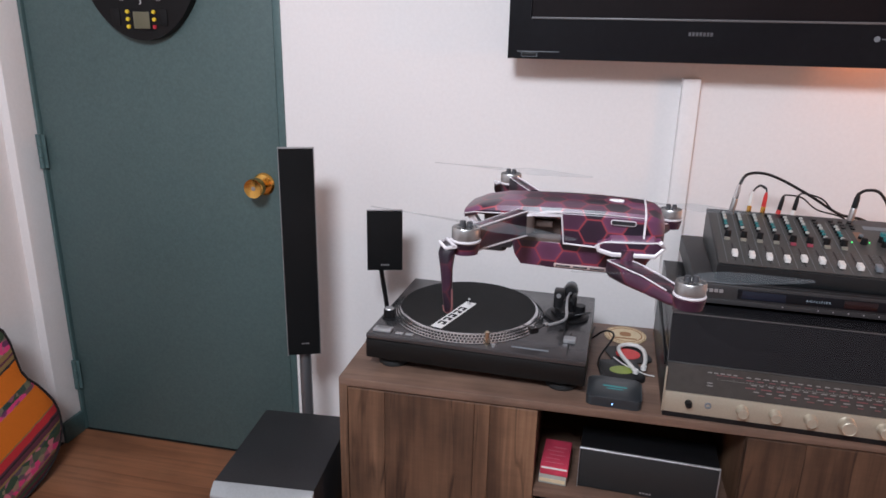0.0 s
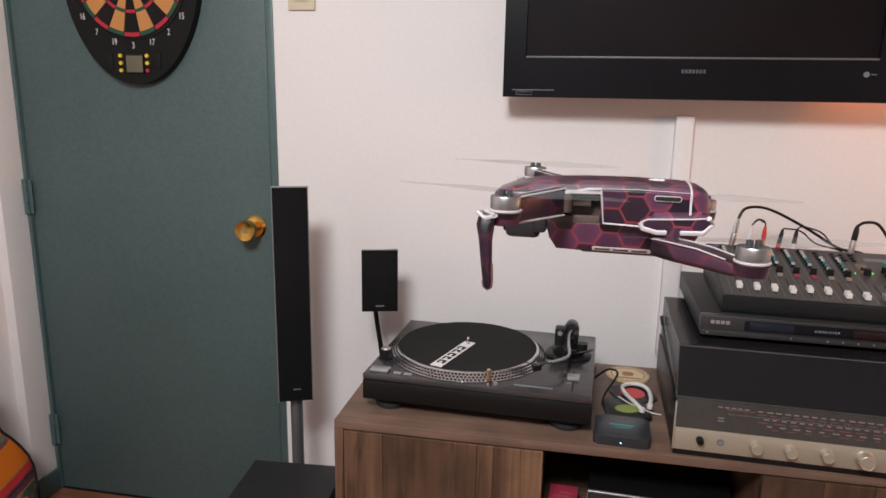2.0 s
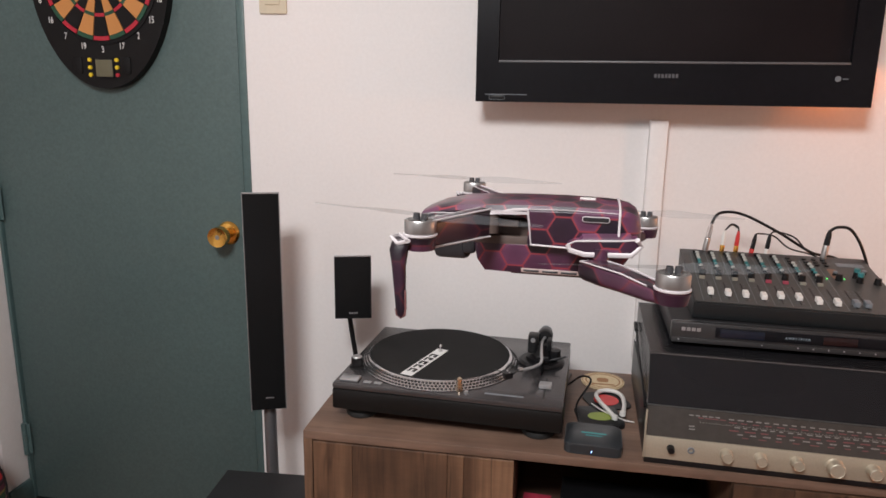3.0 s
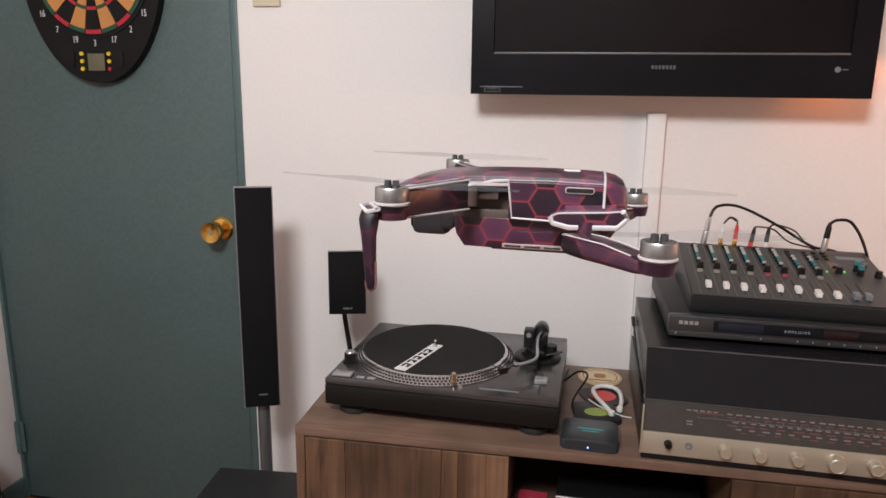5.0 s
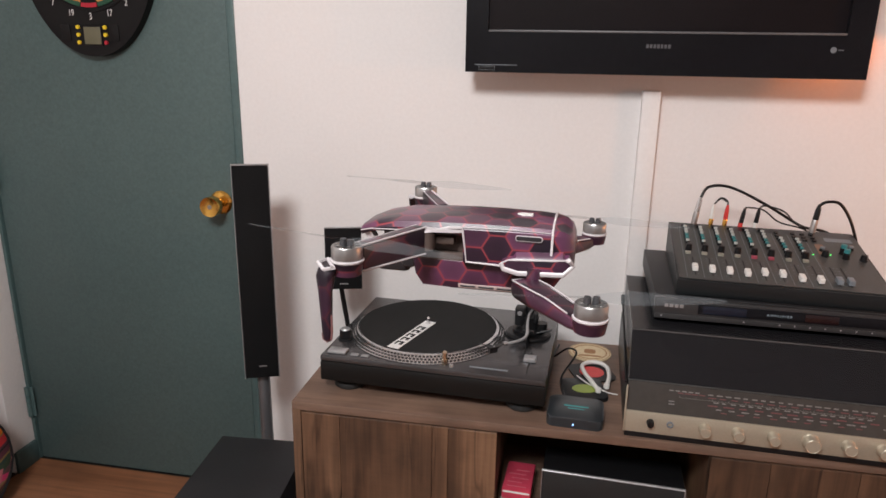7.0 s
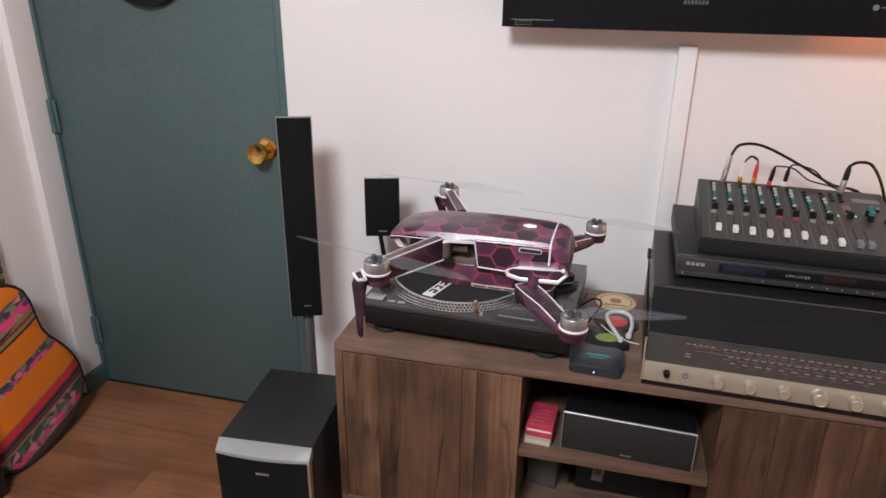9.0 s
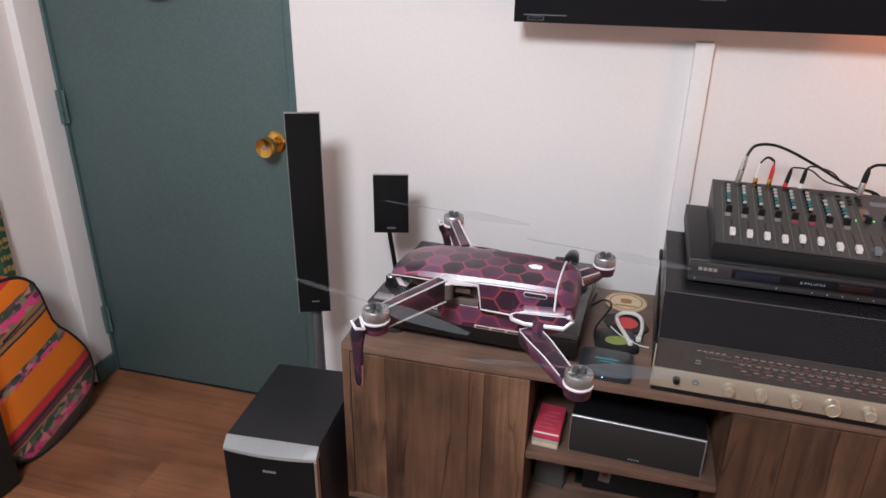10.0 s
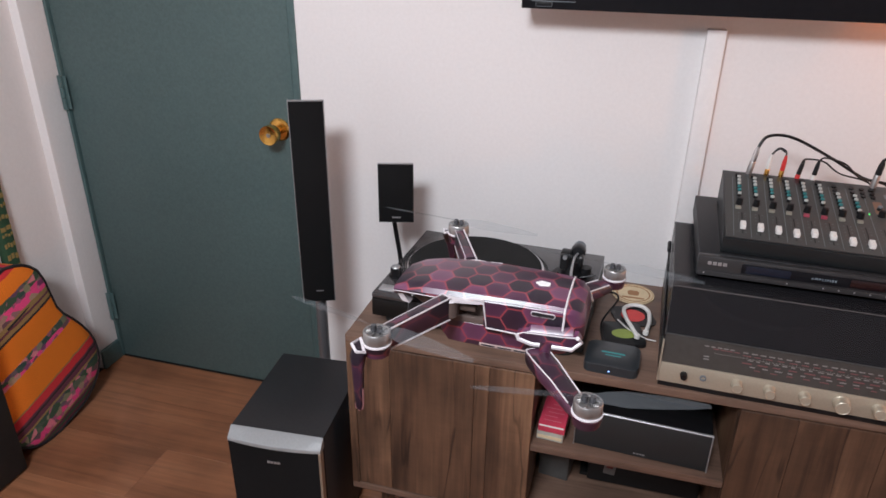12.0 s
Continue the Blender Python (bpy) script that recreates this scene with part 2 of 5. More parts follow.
RUSTICX = wood("rustic_top_wood", ((0.112, 0.069, 0.051), (0.17, 0.108, 0.08), (0.235, 0.154, 0.116)), "x", 1.2, 0.5, False, 0.25, 0.5)
BLACKP = surface("black_plastic", (0.008, 0.008, 0.009), 0.38, vary=0.25, grain=300, bump=0.08, spec=0.3)
BLACKG = surface("gloss_black", (0.0085, 0.0085, 0.0105), 0.3, vary=0.2, bump=0.0, spec=0.12)
SCREEN = surface("television_screen", (0.0095, 0.007, 0.008), 0.5, vary=0.3, grain=400, bump=0.02, spec=0.08)
GRILLE = surface("speaker_cloth", (0.007, 0.007, 0.0075), 0.9, vary=0.5, grain=900, bump=0.5, spec=0.15)
# greyer, shinier cloth for the centre speaker
CLOTHG = surface("greyer_speaker_cloth", (0.02, 0.021, 0.022), 0.6, vary=0.3, grain=700, bump=0.3, spec=0.4)
VENEER = surface("black_vinyl_veneer", (0.014, 0.014, 0.016), 0.55, vary=0.3, grain=220, bump=0.3)
SILVER = surface("silver_plastic", (0.42, 0.42, 0.43), 0.35, 0.6, 0.08, 200, 0.05)
CHROME = surface("chrome", (0.75, 0.75, 0.76), 0.16, 1.0, 0.05, 80, 0.02)
ALUM = surface("machined_aluminium", (0.62, 0.62, 0.63), 0.3, 0.75, 0.1, 300, 0.05)
STEEL = surface("motor_steel", (0.37, 0.36, 0.355), 0.38, 0.95, 0.07, 500, 0.05)
BRASS = surface("polished_brass", (0.72, 0.42, 0.1), 0.22, 1.0, 0.12, 90, 0.06)
GOLD = surface("champagne_aluminium", (0.42, 0.37, 0.29), 0.4, 0.4, 0.08, 260, 0.05)
DECK = surface("deck_top_metal", (0.085, 0.081, 0.084), 0.22, 0.6, 0.15, 500, 0.05)
DECKS = surface("deck_plinth", (0.005, 0.005, 0.005), 0.42, vary=0.3, grain=300, bump=0.15, spec=0.3)
FELT = surface("black_felt", (0.024, 0.0235, 0.0235), 0.95, vary=0.4, grain=700, bump=0.4, spec=0.1)
RUBBER = surface("black_rubber", (0.01, 0.01, 0.01), 0.7, vary=0.3)
WHITEP = surface("white_plastic", (0.72, 0.7, 0.67), 0.4, vary=0.05)
LABELW = surface("white_print", (0.75, 0.75, 0.74), 0.55, vary=0.05)
CREAM = surface("cream_board", (0.62, 0.5, 0.32), 0.8, vary=0.12, grain=120)
REDP = surface("red_plastic", (0.55, 0.03, 0.03), 0.35, vary=0.1)
PINKC = surface("pink_red_card", (0.5, 0.045, 0.085), 0.5, vary=0.2, grain=40)
CARDG = surface("clear_case_plastic", (0.36, 0.36, 0.32), 0.35, vary=0.2)
GREENS = surface("green_sticker", (0.24, 0.3, 0.06), 0.5, vary=0.15)
TEALP = surface("teal_knob_plastic", (0.03, 0.18, 0.19), 0.4, vary=0.1)
MIXP = surface("mixer_panel_paint", (0.06, 0.06, 0.058), 0.45, 0.2, 0.2, 300, 0.1)
MIXS = surface("mixer_side_paint", (0.014, 0.017, 0.019), 0.42, 0.2, 0.2, 300, 0.1)
GREYP = surface("grey_plastic", (0.16, 0.18, 0.2), 0.45, vary=0.1)
IVORY = surface("ivory_switch_plastic", (0.66, 0.58, 0.44), 0.45, vary=0.06)
ORANGED = surface("dart_tan_plastic", (0.52, 0.22, 0.06), 0.5, vary=0.08, grain=500, bump=0.4)
DARTR = surface("dart_red_plastic", (0.42, 0.012, 0.03), 0.5, vary=0.1, grain=500, bump=0.4)
DARTG = surface("dart_green_plastic", (0.007, 0.06, 0.03), 0.5, vary=0.1, grain=500, bump=0.4)
DARTK = surface("dart_black_plastic", (0.006, 0.0055, 0.006), 0.5, vary=0.2, grain=500, bump=0.3, spec=0.2)
LCD = surface("lcd_glass", (0.125, 0.115, 0.07), 0.2, vary=0.06)
YELLOWB = surface("yellow_button", (0.75, 0.55, 0.02), 0.4, vary=0.05)
LIDP = see_through("smoked_lid_plastic", (0.0165, 0.0165, 0.019), 0.8, 0.26, 0.08, 0.24)
DIALG = surface("dial_glass", (0.045, 0.04, 0.036), 0.2, vary=0.2)
DIALW = surface("dial_print", (0.16, 0.15, 0.145), 0.5, vary=0.1)
DIALR = surface("dial_red_print", (0.12, 0.024, 0.028), 0.5, vary=0.1)
SKIN = hex_skin("hexagon_vinyl_skin", 0.0158)
# arms and legs take dimmer, less glossy copies of the body skin
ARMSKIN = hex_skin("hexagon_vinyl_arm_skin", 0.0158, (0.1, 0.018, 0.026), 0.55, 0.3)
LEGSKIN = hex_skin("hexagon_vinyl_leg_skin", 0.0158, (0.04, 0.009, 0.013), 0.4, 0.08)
WHITET = surface("white_drone_trim", (0.46, 0.42, 0.43), 0.35, vary=0.06)
DRONEG = surface("drone_inner_grey", (0.068, 0.047, 0.04), 0.55, vary=0.15)
TOEP = surface("dull_pink_rubber", (0.13, 0.05, 0.048), 0.6, vary=0.15)
PALEG = surface("pale_beige_plastic", (0.26, 0.19, 0.175), 0.5, vary=0.12)
HUBG = surface("dark_grey_hub_plastic", (0.035, 0.034, 0.037), 0.4, vary=0.2)
DRONEK = surface("drone_black_plastic", (0.015, 0.014, 0.016), 0.35, vary=0.2)
BLADE = see_through("propeller_plastic", (0.16, 0.17, 0.18), 0.11, 0.5, 0.0, 0.3)
LIDE = surface("lid_edge_plastic", (0.09, 0.085, 0.085), 0.25)
BANDS = surface("bright_silver_band", (0.3, 0.31, 0.315), 0.55, 0.2, 0.08, 200, 0.05)
LABELP = surface("pale_pink_print", (0.55, 0.14, 0.17), 0.5, vary=0.15, grain=60)
# card paper and print, with the lower bay's shade put into the colours
SHADEDP = surface("shaded_card_paper", (0.15, 0.14, 0.135), 0.6, vary=0.25, grain=60)
SHADEDR = surface("shaded_red_print", (0.16, 0.03, 0.03), 0.6, vary=0.2, grain=60)
BOXTOP = surface("media_box_top", (0.022, 0.026, 0.03), 0.3)
CLOTH = woven("striped_highland_cloth")
BANDC = surface("green_yellow_band", (0.022, 0.065, 0.03), 0.85, vary=0.3, grain=200, bump=0.4)
BANDY = surface("yellow_band_weave", (0.27, 0.19, 0.06), 0.85, vary=0.3, grain=200, bump=0.4)
PIPING = surface("black_piping", (0.012, 0.01, 0.012), 0.8, vary=0.2)
TEALGLOW = glowing("teal_light", (0.05, 0.6, 0.6), 0.32)
BLUEGLOW = glowing("blue_led", (0.25, 0.45, 1.0), 5.0)
GREENGLOW = glowing("green_led", (0.15, 1.0, 0.2), 1.2)
WHITEGLOW = glowing("display_segments", (0.75, 0.85, 0.95), 0.3)
FASCIA = surface("dark_grey_fascia", (0.03, 0.029, 0.03), 0.32, vary=0.15)
# pale case coloured dark to stand for the shade inside the lower bay
SHADEDCASE = surface("shaded_case_plastic", (0.07, 0.07, 0.068), 0.5, vary=0.2)


# ---- mesh tools ----
def box(bm, a, b, bevel=0.0, seg=2):
    a, b = Vector(a), Vector(b)
    made = bmesh.ops.create_cube(bm, size=1, matrix=Matrix.Translation((a + b) / 2) @ Matrix.Diagonal((*(b - a), 1)))["verts"]
    if bevel:
        es = list({e for v in made for e in v.link_edges})
        bmesh.ops.bevel(bm, geom=es, offset=bevel, segments=seg, affect="EDGES", profile=0.5)


def cyl(bm, p0, p1, r0, r1=None, seg=24, caps=True):
    p0, p1 = Vector(p0), Vector(p1)
    d = p1 - p0
    m = Matrix.Translation((p0 + p1) / 2) @ d.to_track_quat("Z", "Y").to_matrix().to_4x4()
    bmesh.ops.create_cone(bm, cap_ends=caps, segments=seg, radius1=r0, radius2=r0 if r1 is None else r1, depth=d.length, matrix=m)


def loft(bm, rings, caps=True, closed=True):
    rows = [[bm.verts.new(p) for p in ring] for ring in rings]
    n = len(rows[0])
    for r0, r1 in zip(rows, rows[1:]):
        for i in range(n if closed else n - 1):
            j = (i + 1) % n
            bm.faces.new((r0[i], r0[j], r1[j], r1[i]))
    if caps:
        bm.faces.new(rows[0][::-1])
        bm.faces.new(rows[-1])


def lathe(bm, profile, m=Matrix.Identity(4), seg=40):
    """profile: (radius, height) pairs, turned round z."""
    rings = [[m @ Vector((r * math.cos(2 * math.pi * i / seg), r * math.sin(2 * math.pi * i / seg), z)) for i in range(seg)] for r, z in profile]
    loft(bm, rings)


def hoop(bm, profile, m=Matrix.Identity(4), seg=40):
    """A ring with a hole: the closed profile of (radius, height) pairs turned round z."""
    rings = [[m @ Vector((r * math.cos(2 * math.pi * i / seg), r * math.sin(2 * math.pi * i / seg), z)) for r, z in profile] for i in range(seg)]
    loft(bm, rings + rings[:1], False)
    bmesh.ops.remove_doubles(bm, verts=bm.verts, dist=1e-6)


def tube(bm, pts, r, seg=8, smooth=0):
    """A round cord through points; smooth: extra points per stretch."""
    pts = [Vector(p) for p in pts]
    if smooth:
        out = []
        for i in range(len(pts) - 1):
            p0, p1, p2, p3 = pts[max(i - 1, 0)], pts[i], pts[i + 1], pts[min(i + 2, len(pts) - 1)]
            for k in range(smooth):
                t = k / smooth
                out.append(0.5 * ((2 * p1) + (p2 - p0) * t + (2 * p0 - 5 * p1 + 4 * p2 - p3) * t * t + (3 * p1 - p0 - 3 * p2 + p3) * t ** 3))
        pts = out + [pts[-1]]
    rings, side = [], None
    for i, p in enumerate(pts):
        d = (pts[min(i + 1, len(pts) - 1)] - pts[max(i - 1, 0)]).normalized()
        if side is None:
            side = d.orthogonal().normalized()
        side = (side - d * side.dot(d)).normalized()
        up = d.cross(side)
        rings.append([p + r * (side * math.cos(2 * math.pi * k / seg) + up * math.sin(2 * math.pi * k / seg)) for k in range(seg)])
    loft(bm, rings)


def prism(bm, poly, depth, m=Matrix.Identity(4), bevel=0.0):
    """A flat outline (x, y) given thickness along z."""
    a = [bm.verts.new(m @ Vector((x, y, 0))) for x, y in poly]
    b = [bm.verts.new(m @ Vector((x, y, depth))) for x, y in poly]
    n = len(poly)
    top = bm.faces.new(b)
    bm.faces.new(a[::-1])
    for i in range(n):
        bm.faces.new((a[i], a[(i + 1) % n], b[(i + 1) % n], b[i]))
    if bevel:
        bmesh.ops.bevel(bm, geom=list(top.edges), offset=bevel, segments=2, affect="EDGES", profile=0.5)


def round_rect(w, h, r, n=5):
    out = []
    for cx, cy, a0 in ((w / 2 - r, h / 2 - r, 0), (-w / 2 + r, h / 2 - r, 90), (-w / 2 + r, -h / 2 + r, 180), (w / 2 - r, -h / 2 + r, 270)):
        for k in range(n + 1):
            a = radians(a0 + 90 * k / n)
            out.append((cx + r * math.cos(a), cy + r * math.sin(a)))
    return out


def mesh_of(name, bm, material, crease=32):
    bmesh.ops.recalc_face_normals(bm, faces=bm.faces)
    me = bpy.data.meshes.new(name)
    bm.to_mesh(me)
    bm.free()
    for p in me.polygons:
        p.use_smooth = True
    me.set_sharp_from_angle(angle=radians(crease))
    me.materials.append(material)
    return me


def part(name, bm, material, parent, label="", m=None):
    ob = new(name, bm if isinstance(bm, bpy.types.Mesh) else mesh_of(name, bm, material))
    ob.parent = parent
    if m is not None:
        ob.matrix_basis = m
    return tagged(ob, label)


def thing(name, m, label, category, group="", kind=""):
    ob = new(name)
    ob.empty_display_size = 0.05
    ob.matrix_world = m
    return tagged(ob, label, category, group, kind)


def solo(name, bm, material, label, category="", kind="", m=None, group=""):
    ob = new(name, mesh_of(name, bm, material))
    if m is not None:
        ob.matrix_world = m
    return tagged(ob, label, category, group, kind)


def B():
    return bmesh.new()


def boxed(a, b, bevel=0.0, seg=2):
    bm = B()
    box(bm, a, b, bevel, seg)
    return bm


def rod(p0, p1, r0, r1=None, seg=24):
    bm = B()
    cyl(bm, p0, p1, r0, r1, seg)
    return bm


def writing(name, text, size, material, parent, m, label="", depth=0.0003):
    cu = bpy.data.curves.new(name, "FONT")
    cu.body, cu.size, cu.extrude, cu.align_x, cu.align_y = text, size, depth, "CENTER", "CENTER"
    tmp = bpy.data.objects.new(name + "_tmp", cu)
    me = bpy.data.meshes.new_from_object(tmp)
    bpy.data.objects.remove(tmp)
    me.materials.append(material)
    return part(name, me, material, parent, label, m)


# ---- the room ----
XL, XR, YB, YF, H = -1.366, 2.3, 1.90, -1.9, 2.45
T = 0.12
bm = B()
box(bm, (-0.579, YB, 0), (XR + T, YB + T, H))
box(bm, (XL - T, YB, 2.07), (-0.5788, YB + T, H))
solo("wall_north", bm, WALL, "white painted plaster wall behind the stand", "wall", "structure")
bm = B()
box(bm, (XL - 0.03 - T, YF - T, 0), (XL - 0.03, 1.808, H))
box(bm, (XL - 0.03 - T, 1.8085, 0), (XL, YB + T, H), 0.004)
solo("wall_west", bm, WALL, "white painted plaster side wall with a shallow pier beside the door", "wall", "structure")
solo("wall_east", boxed((XR, YF - T, 0), (XR + T, YB, H)), WALL, "plain white painted side wall", "wall", "structure")
solo("wall_south", boxed((XL, YF - T, 0), (XR, YF, H)), WALL, "plain white painted wall behind the viewer", "wall", "structure")
solo("ceiling", boxed((XL - 0.03 - T, YF - T, H), (XR + T, YB + T, H + 0.1)), CEIL, "plain white ceiling", "ceiling", "structure")
floor = solo("floor", boxed((XL - 0.03 - T, YF - T, -0.08), (XR + T, YB + T, -0.004)), RUBBER, "brown wood laminate floor of long planks", "floor", "structure")
bm = B()
box(bm, (XL - 0.03, 0.2, 0), (XL - 0.016, 1.8045, 0.072), 0.003)
box(bm, (XL, 1.8085, 0), (XL + 0.012, YB - 0.006, 0.072), 0.003)
solo("baseboard", bm, DOORB, "low teal painted baseboard along the side wall", "baseboard", "structure")

# door with its flush frame
door = thing("door_1", pose(-0.977, YB, 0), "closed flush teal painted door in a matching frame", "door", kind="structure")
part("door_leaf", boxed((-0.374, 0.004, 0.003), (0.374, 0.044, 2.04), 0.003), DOORP, door)
part("jamb", boxed((-0.389, -0.004, 0), (-0.3775, 0.1, 2.07), 0.003), DOORB, door)
part("jamb", boxed((0.3775, -0.004, 0), (0.398, 0.1, 2.07), 0.003), DOORB, door)
part("lintel", boxed((-0.3775, -0.004, 2.044), (0.3775, 0.1, 2.07), 0.003), DOORB, door)
part("door_back", boxed((-0.3775, 0.06, 0), (0.3775, 0.1, 2.044)), DOORB, door)
bm = B()
side = Matrix.Translation((0.323, 0.004, 0.888)) @ Matrix.Rotation(radians(90), 4, "X")
lathe(bm, [(0.001, 0), (0.032, 0), (0.032, 0.003), (0.027, 0.008), (0.014, 0.011), (0.0125, 0.028), (0.017, 0.032), (0.0235, 0.037), (0.0262, 0.044), (0.0272, 0.062), (0.0262, 0.068), (0.02, 0.066), (0.001, 0.0645)], side, 36)
knob = part("door_knob", bm, BRASS, door, "polished brass round door knob")
part("keyhole", rod((0.323, -0.0612, 0.888), (0.323, -0.0625, 0.888), 0.006, 0.006, 16), STEEL, knob)
for hz in (0.893, 0.158):
    bm = B()
    for k in range(3):
        cyl(bm, (-0.38, -0.010, hz + 0.034 * k), (-0.38, -0.010, hz + 0.034 * k + 0.0325), 0.0075, None, 14)
    box(bm, (-0.3885, -0.0075, hz), (-0.362, -0.004, hz + 0.1), 0.001, 1)
    part("hinge", bm, DOORB, door, "painted over butt hinge")

# electronic dartboard hung on the door
db = thing("dartboard", pose(-0.965, YB + 0.0035, 1.543), "round electronic dartboard with a black surround on the door", "dartboard")
outl = [(0.197 * math.sin(a), -0.197 * math.cos(a)) for a in [2 * math.pi * k / 64 for k in range(64)]]
shell = []
for x, z in outl:
    if z < -0.03:
        k = (-z - 0.03) / 0.167
        z = -0.03 - k * 0.247
        x *= 1 - 0.10 * k * k * (1 - k)
    shell.append((x, z))
FACE = pose(0, 0, 0, 90, 0, 0)
bm = B()
prism(bm, shell, 0.026, FACE, 0.008)
part("surround", bm, DARTK, db, "black plastic surround")
bm = B()
hoop(bm, [(0.158, 0.026), (0.166, 0.0265), (0.166, 0.029), (0.158, 0.0295)], FACE, 80)
part("catch_ring", bm, DARTK, db)
ring_cells = ((0.022, 0.0875, 0), (0.088, 0.096, 1), (0.0965, 0.1445, 0), (0.145, 0.1555, 1))
for k in range(20):
    a0, a1 = radians(-90 + 18 * (k - 0.47)), radians(-90 + 18 * (k + 0.47))
    for r0, r1, scoring in ring_cells:
        poly = [(r * math.cos(a), r * math.sin(a)) for r, a in [(r0, a0 + (a1 - a0) * j / 3) for j in range(4)] + [(r1, a1 - (a1 - a0) * j / 3) for j in range(4)]]
        bm = B()
        prism(bm, poly, 0.0035, FACE @ Matrix.Translation((0, 0, 0.0261)))
        part("segment", bm, ((DARTR, DARTG) if scoring else (DARTK, ORANGED))[k % 2], db)
bm = B()
lathe(bm, [(0.0005, 0.026), (0.02, 0.026), (0.02, 0.0295), (0.0005, 0.0295)], FACE, 24)
part("bull", bm, DARTR, db)
for k, num in enumerate(("3", "17", "2", "15", "10")):
    a = radians(-90 + 18 * k)
    writing("number", num, 0.0232, LABELW, db, pose(0.178 * math.cos(a), -0.0272, 0.178 * math.sin(a), 90) @ Matrix.Diagonal((0.72, 1, 1, 1)), "white printed number")
for k, num in enumerate(("19", "7", "16", "8")):
    a = radians(-108 - 18 * k)
    writing("number", num, 0.0232, LABELW, db, pose(0.178 * math.cos(a), -0.0272, 0.178 * math.sin(a), 90) @ Matrix.Diagonal((0.72, 1, 1, 1)), "white printed number")
part("display_frame", boxed((-0.0275, -0.0285, -0.25), (0.0275, -0.0261, -0.2), 0.002), BLACKG, db)
part("score_display", boxed((-0.0245, -0.0295, -0.247), (0.0245, -0.0262, -0.203), 0.002), LCD, db, "grey green score display")
for k in range(3):
    part("button", rod((-0.041, -0.026, -0.204 - 0.019 * k), (-0.041, -0.030, -0.204 - 0.019 * k), 0.0055, 0.005, 14), YELLOWB, db)
    part("button", rod((0.037, -0.026, -0.204 - 0.019 * k), (0.037, -0.030, -0.204 - 0.019 * k), 0.0055, 0.005, 14), YELLOWB if k < 2 else DARTR, db)
for x in (-0.078, 0.062):
    bm = B()
    prism(bm, round_rect(0.028, 0.044, 0.006), 0.0025, FACE @ Matrix.Translation((x, -0.218, 0.026)), 0.001)
    part("speaker_panel", bm, DARTK, db)

# cable cover on the wall under the television
solo("cable_conduit", boxed((0.4275, 1.876, 0.62), (0.469, YB, 1.213), 0.003), WALL, "white painted cable cover running down the wall", "cable cover", "structure")
sw = thing("light_switch", pose(-0.4995, YB, 1.497), "ivory plastic wall switch plate", "light switch")
part("plate", boxed((-0.036, -0.008, -0.043), (0.036, 0, 0.043), 0.003), IVORY, sw)
part("rocker", boxed((-0.02, -0.012, -0.022), (0.02, -0.008, 0.022), 0.002), IVORY, sw)


# ---- television ----
tv = thing("television", pose(0.4435, 1.792, 1.25), "wall mounted black flat television switched off", "television")
bm = B()
W2 = 0.4165
for a, b in (((-W2, 0.089), (-0.3672, 0.485)), ((0.3672, 0.089), (W2, 0.485)), ((-W2, 0.0), (W2, 0.089)), ((-W2, 0.485), (W2, 0.535))):
    box(bm, (a[0], 0, a[1]), (b[0], 0.06, b[1]))
part("bezel", bm, BLACKG, tv, "glossy black plastic bezel")
part("screen", boxed((-0.367, 0.012, 0.0895), (0.367, 0.05, 0.4845)), SCREEN, tv, "dark switched off panel")
part("back_shell", boxed((-0.34, 0.0605, 0.05), (0.34, 0.095, 0.48), 0.02), BLACKP, tv)
# unseen rim added behind the bezel so the backlight doesn't leak sideways
bm = B()
box(bm, (-W2 + 0.003, 0.0603, 0.105), (-W2 + 0.012, 0.1, 0.53))
box(bm, (W2 - 0.012, 0.0603, 0.105), (W2 - 0.003, 0.1, 0.53))
box(bm, (-W2 + 0.0122, 0.0603, 0.521), (W2 - 0.0122, 0.1, 0.53))
part("light_baffle", bm, BLACKP, tv, "unseen black rim added to block the backlight")
part("wall_bracket", boxed((-0.15, 0.0952, 0.15), (0.15, 0.108, 0.4)), BLACKP, tv)
part("screen_ledge", boxed((-0.366, -0.0025, 0.0865), (0.366, 0.0115, 0.0912), 0.001), surface("dull_grey_plastic", (0.11, 0.11, 0.115), 0.4), tv, "thin grey ledge under the panel")
part("lower_strip", boxed((-0.395, -0.0012, 0.0155), (-0.30, -0.0001, 0.0172)), GREYP, tv)
flap = part("port_flap", boxed((-0.385, -0.0016, 0.0055), (-0.35, 0, 0.0145), 0.0006), BLACKP, tv)
bm = B()
for a, b in (((-0.3855, 0.0048), (-0.3495, 0.0056)), ((-0.3855, 0.0057), (-0.3847, 0.0145)), ((-0.3503, 0.0057), (-0.3495, 0.0145))):
    box(bm, (a[0], -0.0022, a[1]), (b[0], -0.0017, b[1]))
part("flap_edge", bm, GREYP, flap, "thin grey outline of the flap")
bm = B()
for k in range(7):
    box(bm, (-0.026 + k * 0.0075, -0.0012, 0.0565), (-0.021 + k * 0.0075, -0.0001, 0.0645))
part("maker_mark", bm, surface("dim_mark", (0.09, 0.09, 0.1), 0.4), tv, "small grey bars of a maker's mark")
bm = B()
lathe(bm, [(0.0005, 0), (0.006, 0), (0.006, 0.001), (0.0005, 0.001)], Matrix.Translation((0.345, -0.0001, 0.058)) @ Matrix.Rotation(radians(90), 4, "X"), 18)
box(bm, (0.354, -0.001, 0.057), (0.365, -0.0001, 0.059))
part("badge", bm, GREYP, tv)


